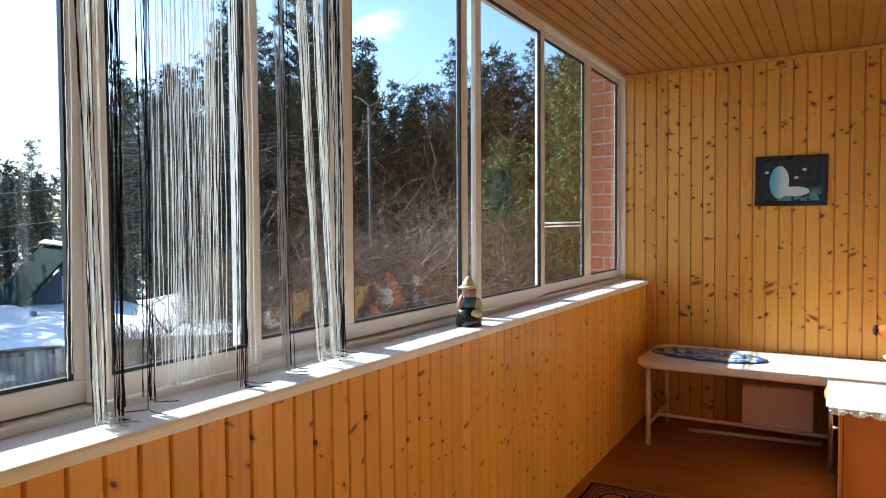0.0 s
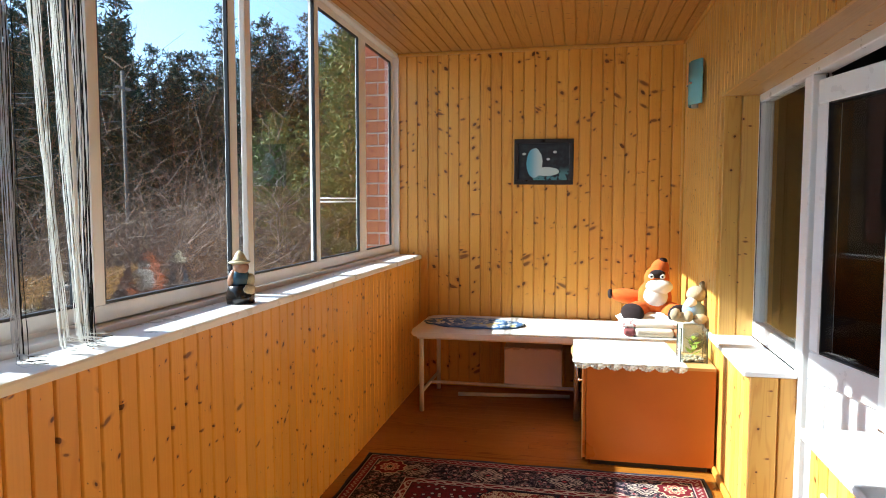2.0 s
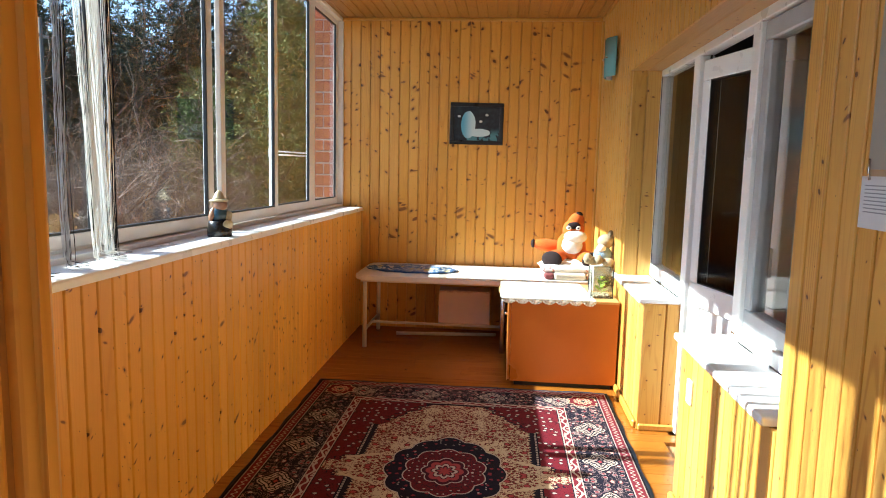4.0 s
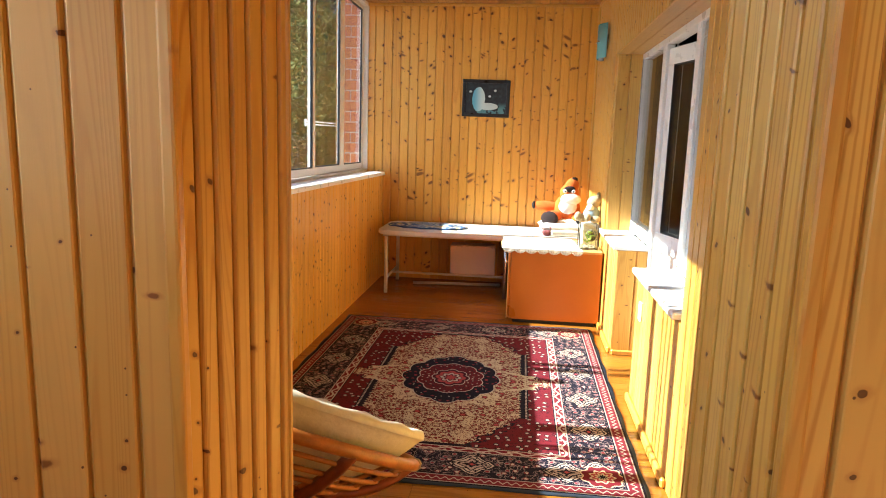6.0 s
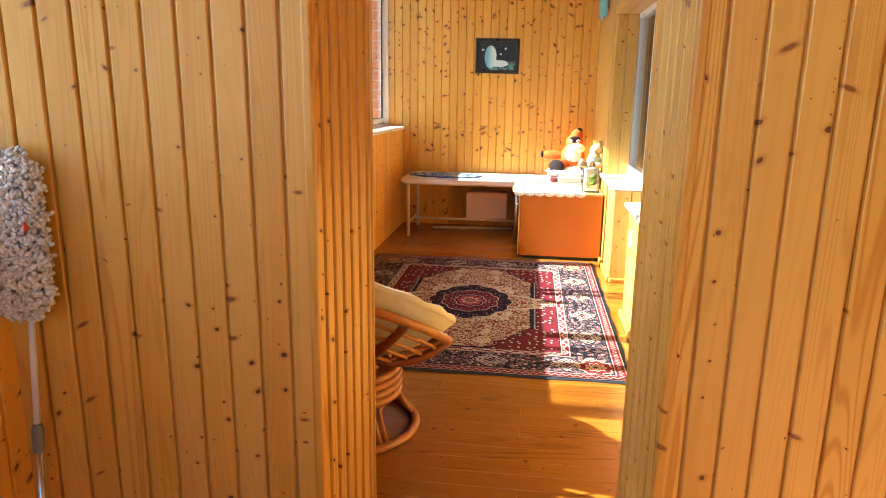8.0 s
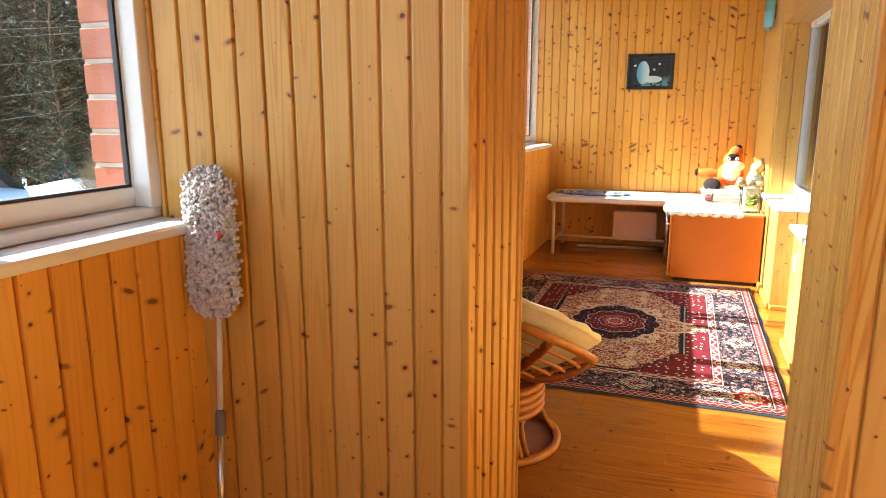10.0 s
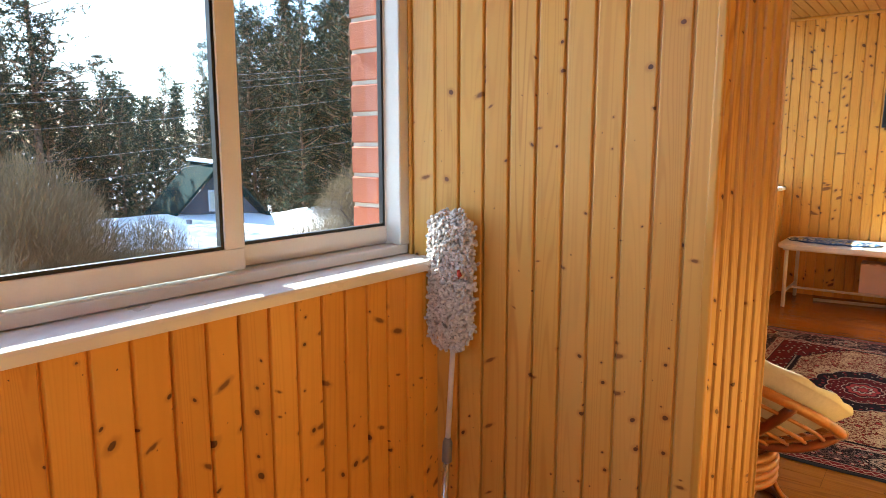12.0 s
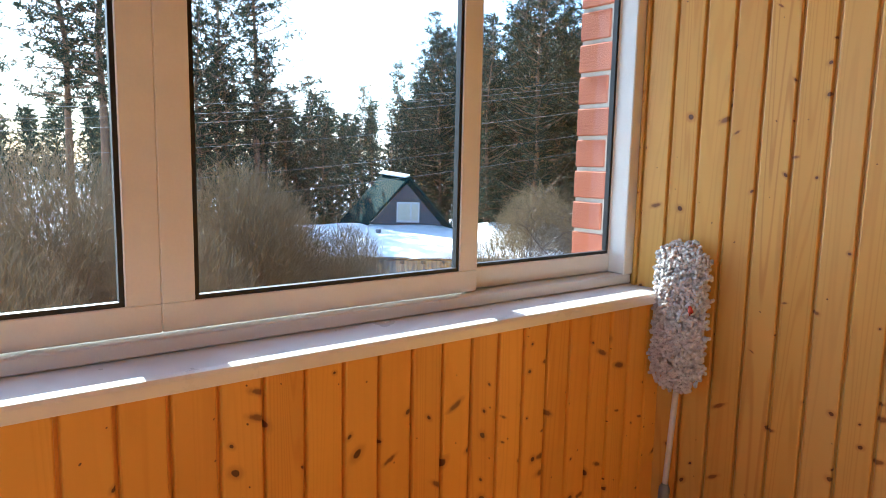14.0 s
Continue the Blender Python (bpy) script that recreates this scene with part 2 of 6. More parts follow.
def blob(bm, c, r, mat=0, u=16, v=10, rot=None):
    """An ellipsoid lobe."""
    m = Matrix.LocRotScale(c, Euler([radians(a) for a in rot]) if rot else None, r)
    s = bmesh.ops.create_uvsphere(bm, u_segments=u, v_segments=v, radius=1, matrix=m)
    for f in {f for q in s["verts"] for f in q.link_faces}:
        f.material_index, f.smooth = mat, True
    return bm


def lathe(bm, profile, n=20, mat=0, at=(0, 0, 0)):
    rings = [[bm.verts.new((at[0] + r * math.cos(2 * math.pi * j / n), at[1] + r * math.sin(2 * math.pi * j / n), at[2] + z)) for j in range(n)] for r, z in profile]
    for a, b in zip(rings, rings[1:]):
        for j in range(n):
            f = bm.faces.new((a[j], a[(j + 1) % n], b[(j + 1) % n], b[j]))
            f.material_index, f.smooth = mat, True
    for ring in (rings[0], rings[-1]):
        bm.faces.new(ring).material_index = mat
    return bm


# ---- cladding boards ----
BOARDS = {}


def board_data(w, h, mat):
    """One tongue-and-groove board: face towards local -y, stands on z = 0."""
    key = (round(w, 4), round(h, 4), mat.name)
    if key not in BOARDS:
        a, b = -w / 2, w / 2
        prof = [(a, 0), (a, -0.0005), (a + 0.0052, -0.0005), (a + 0.0058, -0.0060), (a + 0.0084, -0.0112), (a + 0.0110, -0.0125), (b - 0.0042, -0.0125), (b - 0.0012, -0.0100), (b, -0.003), (b, 0)]
        vs = [(x, y, 0) for x, y in prof] + [(x, y, h) for x, y in prof]
        k = len(prof)
        fs = [(i, (i + 1) % k, k + (i + 1) % k, k + i) for i in range(k)] + [tuple(range(k))[::-1], tuple(range(k, 2 * k))]
        BOARDS[key] = mesh_from("board", vs, fs, [mat])
    return BOARDS[key]


def clad(parent, x, y, angle, length, z0, z1, mat=None, w=0.0795, start=0.0, rise=0.0):
    """Boards along a wall from (x, y) in the direction angle; they face to the right of it."""
    mat = mat or PINE
    d = Vector((math.cos(radians(angle)), math.sin(radians(angle)), 0))
    s, first = 0.0, True
    while s < length - 0.004:
        ww = min(w - (start if first else 0), length - s)
        first = False
        p = Vector((x, y, z0)) + d * (s + ww / 2)
        ob = new("board", board_data(ww, z1 - z0 + round(-p.y * rise, 2), mat))
        ob.matrix_basis = Matrix.Translation(p) @ Matrix.Rotation(radians(angle), 4, "Z")
        ob.parent = parent
        s += ww


def wall(name, label, *boxes, mat=None):
    bm = bmesh.new()
    for b in boxes:
        box(bm, *b)
    ob = part(name, bm, mat or WALL_BACK)
    return tagged(ob, label, "wall", kind="structure")


# ---- plan ----
CEIL, SILL, SILL2, RX, LX, LX2 = 2.658, 1.057, 1.105, 2.205, 0.187, 0.232
OPEN0, OPEN1, HEAD, SILLR = -1.30, -3.88, 2.06, 0.745
DOOR0, DOOR1 = -2.10, -2.90
BACK = -9.3


P0, P1, P2 = (0.12, -5.7085), (1.02, -5.576), (1.126, -5.33)
Q1, Q2 = (1.911, -5.686), (1.866, -5.355)


def slanted(parent, a, b, w=0.0795, start=0.0):
    """Boards whose faces run from a to b in the plan."""
    ang = math.atan2(b[1] - a[1], b[0] - a[0])
    clad(parent, a[0] - 0.0125 * math.sin(ang), a[1] + 0.0125 * math.cos(ang), math.degrees(ang), math.dist(a, b), 0, CEIL, w=w, start=start)


def flat_poly(bm, pts, z0, z1):
    a, b = [bm.verts.new((x, y, z0)) for x, y in pts], [bm.verts.new((x, y, z1)) for x, y in pts]
    n = len(pts)
    bm.faces.new(a[::-1]), bm.faces.new(b)
    for i in range(n):
        bm.faces.new((a[i], a[(i + 1) % n], b[(i + 1) % n], b[i]))
    return bm


def build_structure():
    # slab and floor planks
    floor = tagged(part("floor", B(-0.3, 3.4, BACK - 0.2, 0.3, -0.25, -0.022), WALL_BACK), "varnished orange-brown plank floor", "floor", kind="structure")
    w = 0.098
    pts = [(-w / 2, -0.022), (-w / 2, -0.003), (-w / 2 + 0.0015, 0), (w / 2 - 0.0015, 0), (w / 2, -0.003), (w / 2, -0.022)]
    rng = random.Random(3)
    lengths = {}
    k = len(pts)
    for L in (0.4, 0.8, 1.15, 1.5):
        vs = [(0, y, z) for y, z in pts] + [(L - 0.001, y, z) for y, z in pts]
        fs = [(i, (i + 1) % k, k + (i + 1) % k, k + i) for i in range(k)] + [tuple(range(k))[::-1], tuple(range(k, 2 * k))]
        lengths[L] = mesh_from("plank", vs, fs, [FLOOR_WOOD])
    y = -0.01 - w / 2
    while y > BACK + 0.06:
        x = 0.02
        while x < 2.2:
            L = rng.choice([q for q in lengths if x + q < 2.62])
            p = new("plank", lengths[L])
            p.location = (x, y, 0)
            p.parent = floor
            x += L
        y -= w
    # far wall
    wf = wall("wall_north", "knotty pine board wall behind the bench", (-0.3, 3.4, 0.013, 0.3, -0.02, 2.95))
    clad(wf, 0.0, 0.013, 0, RX, 0, CEIL, PINE_KNOTTY, w=0.0845, start=0.079)
    # window wall below the sills
    wl = wall("wall_west", "orange pine board wall below the windows", (-0.12, LX - 0.013, -5.3, 0.013, -0.02, SILL - 0.03), (-0.12, LX2 - 0.013, BACK, -5.6, -0.02, SILL2 - 0.035))
    clad(wl, LX - 0.0125, -5.33, 90, 5.33, 0, SILL - 0.022, PINE_LOW, w=0.0789, rise=0.0096)
    clad(wl, LX2 - 0.0125, -8.6, 90, 8.6 - 5.66, 0, SILL2 - 0.034, PINE_LOW, w=0.0841, start=0.0216)
    wall("wall_west_top", "strip of wall above the windows", (-0.12, 0.0, BACK, 0.013, CEIL, 2.95))
    # house wall with its opening
    wr = wall("wall_east", "knotty pine board wall with a balcony door opening",
              (RX + 0.013, 2.5, OPEN0, 0.013, -0.02, CEIL), (RX + 0.013, 2.5, OPEN1, OPEN0, HEAD + 0.013, CEIL),
              (RX + 0.013, 2.5, -5.37, OPEN1, -0.02, CEIL),
              (RX + 0.013, 2.40, DOOR0 + 0.013, OPEN0, -0.02, SILLR - 0.035), (RX + 0.013, 2.40, OPEN1, DOOR1 - 0.013, -0.02, SILLR - 0.035))
    clad(wr, RX + 0.0125, 0.0, -90, -OPEN0, 0, CEIL)
    clad(wr, RX + 0.0125, OPEN0, -90, OPEN0 - DOOR0, 0, SILLR - 0.034)
    clad(wr, RX + 0.0125, DOOR1, -90, DOOR1 - OPEN1, 0, SILLR - 0.034)
    clad(wr, RX + 0.0125, OPEN1, -90, OPEN1 + 5.37, 0, CEIL)
    clad(wr, RX + 0.0125, OPEN0, -90, OPEN0 - OPEN1, HEAD, CEIL)
    # cheeks of the opening
    clad(wr, RX + 0.01, OPEN0, 0, 0.188, SILLR, HEAD, w=0.095)
    clad(wr, 2.40, OPEN1, 180, 0.188, SILLR, HEAD, w=0.095)
    clad(wr, RX, DOOR0 + 0.0125, 0, 0.20, 0.0, SILLR - 0.034, w=0.12)
    clad(wr, 2.405, DOOR1 - 0.0125, 180, 0.20, 0.0, SILLR - 0.034, w=0.12)
    for i in range(2):
        bm = B(RX + 0.001 + i * 0.1, RX + 0.098 + i * 0.1, OPEN1, OPEN0, HEAD, HEAD + 0.0125, 0.003)
        part("head_board", bm, HEADWOOD, wr)
    tagged(part("trim", B(RX - 0.022, RX + 0.001, OPEN0 - 0.0, DOOR0 + 0.015, 0, 0.045, 0.008), PINE_TRIM), "narrow pine skirting", "trim", kind="structure")
    tagged(part("trim", B(RX - 0.022, RX + 0.001, OPEN1, DOOR1 - 0.002, 0, 0.045, 0.008), PINE_TRIM), "narrow pine skirting", "trim", kind="structure")
    tagged(part("trim", B(RX + 0.003, 2.40, DOOR0 - 0.022, DOOR0 + 0.0, 0, 0.035, 0.006), PINE_TRIM), "narrow pine skirting", "trim", kind="structure")
    # partition, left block and right block, with a doorway between
    bm = flat_poly(bmesh.new(), [(0.062, -5.700), (0.25, -5.676), (1.014, -5.562), (1.112, -5.345), (0.062, -5.345)], -0.02, CEIL + 0.1)
    wp = tagged(part("wall_partition", bm, WALL_BACK), "pine-clad partition beside the doorway", "wall", kind="structure")
    slanted(wp, P0, P1, 0.0822, 0.062)
    slanted(wp, P1, P2, 0.037, 0.0265)
    clad(wp, 1.125, -5.345, 180, 0.93, 0, CEIL)
    bm = flat_poly(bmesh.new(), [(1.923, -5.672), (3.4, -5.672), (3.4, -5.368), (1.878, -5.368)], -0.02, CEIL + 0.1)
    wq = tagged(part("wall_partition_right", bm, WALL_BACK), "pine-clad wall end beside the doorway", "wall", kind="structure")
    slanted(wq, Q1, (3.3, -5.686), 0.0775, 0.0315)
    slanted(wq, Q2, Q1, 0.052, 0.029)
    clad(wq, RX, -5.368, 180, RX - 1.866, 0, CEIL)
    for x, y in (P1, Q1):
        tagged(part("trim", B(x - 0.013, x + 0.013, y - 0.005, y + 0.02, 0, CEIL, 0.006, 2), PINE_TRIM), "pine corner moulding of the doorway", "trim", kind="structure")
    tagged(part("trim", B(P2[0] - 0.035, P2[0] + 0.012, P2[1] - 0.03, P2[1] + 0.02, 0, 0.05, 0.008), PINE_TRIM), "pine skirting end", "trim", kind="structure")
    # closing walls out of sight
    wall("wall_south", "plain wall below the end window", (-0.3, 3.4, BACK - 0.2, BACK, -0.02, 1.0), (2.3, 3.4, BACK - 0.2, BACK, 1.0, 2.95), (-0.3, 2.3, BACK - 0.2, BACK, CEIL, 2.95), mat=PINE)
    u = thing("window_4", "aluminium end window of the loggia", "window", kind="structure")
    for x in (-0.05, 0.72, 1.5, 2.24):
        part("window_frame", B(x, x + 0.06, BACK - 0.1, BACK - 0.04, 1.0, CEIL, 0.003), ALU, u)
    for x in (0.01, 0.78, 1.56):
        part("pane", B(x, x + 0.70, BACK - 0.072, BACK - 0.068, 1.002, CEIL - 0.002), GLASS, u)
    wall("wall_east_back", "plain wall", (3.3, 3.5, BACK, -5.68, -0.02, 2.95), mat=PINE)
    # ceiling boards, one mesh
    vs, fs = [], []
    x = -0.02
    while x < 3.35:
        w = 0.0795
        prof = [(x, 0), (x, -0.004), (x + 0.0065, -0.004), (x + 0.009, -0.0125), (x + w - 0.002, -0.0125), (x + w, -0.008), (x + w, 0)]
        n = len(vs)
        k = len(prof)
        vs += [(px, BACK, CEIL + 0.0125 + pz) for px, pz in prof] + [(px, 0.013, CEIL + 0.0125 + pz) for px, pz in prof]
        fs += [(n + i, n + (i + 1) % k, n + k + (i + 1) % k, n + k + i) for i in range(k)]
        x += w
    ob = new("ceiling", mesh_from("ceiling", vs, fs, [PINE_CEIL_DIM]))
    tagged(ob, "orange varnished pine board ceiling, coloured darker for shade", "ceiling", kind="structure")
    tagged(part("ceiling_slab", B(-0.06, 3.5, BACK - 0.2, 0.3, CEIL + 0.02, 2.95), WALL_BACK), "ceiling slab above the boards", "ceiling", kind="structure")
    # mouldings
    for b in ((0, RX, -0.018, 0.001, CEIL - 0.026, CEIL), (RX - 0.018, RX + 0.001, -5.36, -0.018, CEIL - 0.026, CEIL), (RX - 0.02, RX, -0.02, 0, 0, CEIL - 0.026),
              (LX, LX + 0.014, -0.014, 0.0, 0, SILL - 0.035), (0.2, 1.1, -5.335, -5.318, CEIL - 0.026, CEIL)):
        tagged(part("trim", B(*b, 0.006, 2), PINE_TRIM), "thin pine moulding", "trim", kind="structure")


HEADWOOD = pine("pine_head", (0.52, 0.29, 0.075), (0.43, 0.21, 0.04), axis=1, knots=0.5)
build_structure()


# ---- aluminium windows ----
def glazing(name, label, y0, y1, spans, slope, sill, dx):
    """A band of sliding windows: frame, sashes with rubber and pane. spans: glass from, to, track."""
    w = thing(name, label, "window", Matrix.Translation((dx, 0, 0)) @ Matrix.Rotation(radians(slope), 4, "X"), kind="structure")
    zb, zt = sill + 0.002, CEIL - 0.002
    part("window_frame", B(-0.05, 0.072, y0, y1, zb, zb + 0.030, 0.003), ALU, w)
    part("window_frame", B(-0.05, 0.072, y0, y1, zt - 0.03, zt, 0.003), ALU, w)
    part("window_rail", B(0.0, 0.008, y0, y1, zb + 0.030, zb + 0.042, 0.001), ALU, w)
    part("window_frame", B(0.0, 0.078, y1 - 0.045, y1, zb + 0.030, zt - 0.03, 0.003), ALU, w)
    part("window_frame", B(0.0, 0.078, y0, y0 + 0.045, zb + 0.030, zt - 0.03, 0.003), ALU, w)
    for a, b, x, fw in spans:
        s = 0.055
        z0, z1 = zb + 0.034, zt - 0.033
        bm = bmesh.new()
        f0, f1 = fw
        box(bm, x - 0.014, x + 0.014, a - f0, b + f1, z0, z0 + s, 0.002)
        box(bm, x - 0.014, x + 0.014, a - f0, b + f1, z1 - 0.04, z1, 0.002)
        box(bm, x - 0.0135, x + 0.0145, a - f0, a, z0 + s, z1 - 0.04, 0.002)
        box(bm, x - 0.0135, x + 0.0145, b, b + f1, z0 + s, z1 - 0.04, 0.002)
        sash = part("sash", bm, ALU, w)
        bm = bmesh.new()
        g = 0.009
        for q in ((a, b, z0 + s, z0 + s + g), (a, b, z1 - 0.04 - g, z1 - 0.04), (a, a + g, z0 + s + g, z1 - 0.04 - g), (b - g, b, z0 + s + g, z1 - 0.04 - g)):
            box(bm, x - 0.006, x + 0.010, *q)
        part("gasket", bm, BLACK, sash, "black rubber gasket")
        bm = bmesh.new()
        box(bm, x - 0.002, x + 0.002, a + 0.001, b - 0.001, z0 + s + 0.001, z1 - 0.041)
        pane = part("pane", bm, GLASS, sash, "clear glass pane")
    return w


W1 = [(-0.746, -0.1, 0.02, (0.075, 0.05)), (-1.631, -0.881, 0.02, (0.045, 0.065)), (-2.462, -1.722, 0.05, (0.05, 0.05)),
      (-3.396, -2.599, 0.022, (0.05, 0.055)), (-3.852, -3.475, -0.012, (0.045, 0.045)), (-4.337, -3.917, 0.05, (0.05, 0.05)), (-5.238, -4.41, 0.02, (0.03, 0.06))]
window_1 = glazing("window_1", "long aluminium sliding window with pale frames", -5.33, -0.005, W1, -0.55, SILL - 0.010, -0.05)
W2 = [(-6.29, -5.745, 0.005, (0.05, 0.04)), (-7.014, -6.364, 0.035, (0.061, 0.058)), (-7.85, -7.138, 0.035, (0.05, 0.0626)), (-8.55, -7.95, 0.005, (0.03, 0.06))]
window_2 = glazing("window_2", "aluminium sliding window with pale frames", -8.62, -5.697, W2, 0.0, SILL2, 0.045)


def sill_board(name, label, y0, y1, x0, x1, z, t=0.032, mat=None, slope=0.0):
    bm = bmesh.new()
    pr = [(x0, z), (x1 - 0.012, z), (x1 - 0.003, z - 0.003), (x1, z - 0.011), (x1, z - t), (x1 - 0.006, z - t - 0.002), (x0, z - t)]
    a, b = [bm.verts.new((x, y0, zz)) for x, zz in pr], [bm.verts.new((x, y1, zz)) for x, zz in pr]
    n = len(pr)
    bm.faces.new(a), bm.faces.new(b[::-1])
    for i in range(n):
        bm.faces.new((a[i], a[(i + 1) % n], b[(i + 1) % n], b[i]))
    ob = part(name, bm, mat or WHITE_PVC)
    ob.rotation_euler = (radians(slope), 0, 0)
    return tagged(ob, label, "window sill", kind="structure")


sill_board("window_sill_1", "white plastic window sill lit by the sun", -5.32, -0.002, -0.04, LX + 0.018, SILL, slope=-0.55)
sill_board("window_sill_2", "white plastic window sill lit by the sun", -8.6, -5.672, 0.0, LX2 + 0.018, SILL2)
for y0, y1 in ((DOOR0 - 0.015, -1.22), (OPEN1 + 0.03, DOOR1 + 0.035)):
    bm = bmesh.new()
    box(bm, RX - 0.03, 2.40, y0, min(y1, OPEN0) if y1 > OPEN0 else y1, SILLR - 0.03, SILLR, 0.009, 3)
    if y1 > OPEN0:
        box(bm, RX - 0.03, RX - 0.001, OPEN0 - 0.001, y1, SILLR - 0.0295, SILLR - 0.0005, 0.009, 3)
    tagged(part("inner_sill", bm, WHITE_PVC), "white plastic sill on the board parapet", "window sill", kind="structure")


# ---- balcony door unit ----
def door_unit():
    x0, x1 = 2.40, 2.47
    u = thing("window_3", "white plastic window beside the balcony door", "window", kind="structure")
    part("window_frame", B(x0, x1, OPEN1, OPEN0, HEAD - 0.04, HEAD + 0.01, 0.004), WHITE_PVC, u)
    part("window_frame", B(x0, x1, OPEN0 - 0.035, OPEN0, SILLR, HEAD - 0.04, 0.004), WHITE_PVC, u)
    part("window_frame", B(x0, 2.475, -2.155, -2.055, 0.0, HEAD - 0.04, 0.004), WHITE_PVC, u)
    part("gasket", B(x0 + 0.050, x0 + 0.057, -2.170, -2.156, 0.0, HEAD - 0.04), BLACK, u)
    part("window_frame", B(x0, x1, -2.055, OPEN0 - 0.035, SILLR, SILLR + 0.085, 0.004), WHITE_PVC, u)
    part("window_frame", B(x0, x1, -2.975, -2.893, 0.0, HEAD - 0.04, 0.004), WHITE_PVC, u)
    part("window_frame", B(x0, x1, OPEN1, OPEN1 + 0.05, SILLR, HEAD - 0.04, 0.004), WHITE_PVC, u)
    part("window_frame", B(x0, x1, OPEN1 + 0.05, -2.975, SILLR, SILLR + 0.06, 0.004), WHITE_PVC, u)
    part("pane", B(2.425, 2.431, -2.055, OPEN0 - 0.035, SILLR + 0.085, HEAD - 0.04), DUSTY, u, "glass pane reflecting the boards")
    part("gasket", B(2.398, 2.40, OPEN0 - 0.045, OPEN0 - 0.035, SILLR + 0.085, HEAD - 0.04), BLACK, u)
    sash = bmesh.new()
    a, b, c, d = OPEN1 + 0.055, -2.98, SILLR + 0.065, HEAD - 0.045
    for q in ((a, b, c, c + 0.075), (a, b, d - 0.075, d), (a, a + 0.075, c + 0.075, d - 0.075), (b - 0.07, b, c + 0.075, d - 0.075)):
        box(sash, 2.415, 2.475, *q, 0.006)
    s = part("sash", sash, SHADED_PVC, u, "white plastic sash with its shade painted in grey")
    part("pane", B(2.44, 2.446, a + 0.07, b - 0.065, c + 0.07, d - 0.07), DUSTY, s, "glass pane reflecting the windows")
    part("lock", B(2.385, 2.40, -2.985, -2.935, SILLR + 0.025, SILLR + 0.035, 0.002), METAL, u)
    # door leaf, ajar into the house room
    door = thing("door_1", "white plastic balcony door with glass standing ajar", "door", pose(2.447, -2.176, 0.06, 0, 0, 13), kind="structure")
    y0, y1, h = -0.71, 0.0, 1.93
    bm = bmesh.new()
    for q in ((y0, y1, 0.0, 0.10), (y0, y1, h - 0.10, h), (y0, y1, 0.68, 0.80), (y0, y0 + 0.10, 0.10, 0.68), (y1 - 0.10, y1, 0.10, 0.68), (y0, y0 + 0.10, 0.80, h - 0.10), (y1 - 0.07, y1, 0.80, h - 0.10)):
        box(bm, -0.035, 0.03, *q, 0.006)
    part("door_frame", bm, WHITE_PVC, door)
    part("door_panel", B(-0.015, 0.015, y0 + 0.1, y1 - 0.1, 0.10, 0.68), WHITE_PVC, door)
    part("pane", B(-0.020, -0.014, y0 + 0.1, y1 - 0.07, 0.80, h - 0.1), DUSTY, door, "dark glass pane")
    bm = bmesh.new()
    for q in ((y0 + 0.1, y1 - 0.07, 0.80, 0.806), (y0 + 0.1, y1 - 0.07, h - 0.106, h - 0.1), (y0 + 0.1, y0 + 0.106, 0.806, h - 0.106), (y1 - 0.076, y1 - 0.07, 0.806, h - 0.106)):
        box(bm, -0.030, 0.02, *q)
    part("gasket", bm, BLACK, door, "black rubber gasket")
    bm = bmesh.new()
    box(bm, -0.055, -0.035, y0 + 0.03, y0 + 0.06, 0.93, 1.06, 0.004)
    tube(bm, [(-0.05, y0 + 0.045, 1.0), (-0.085, y0 + 0.045, 1.0), (-0.085, y0 + 0.045, 0.9)], 0.009)
    part("door_handle", bm, WHITE_PVC, door)


# white sash plastic turned grey, its shade carried by the colour
SHADED_PVC = plain("shaded_plastic", (0.46, 0.47, 0.48), 0.35)
door_unit()


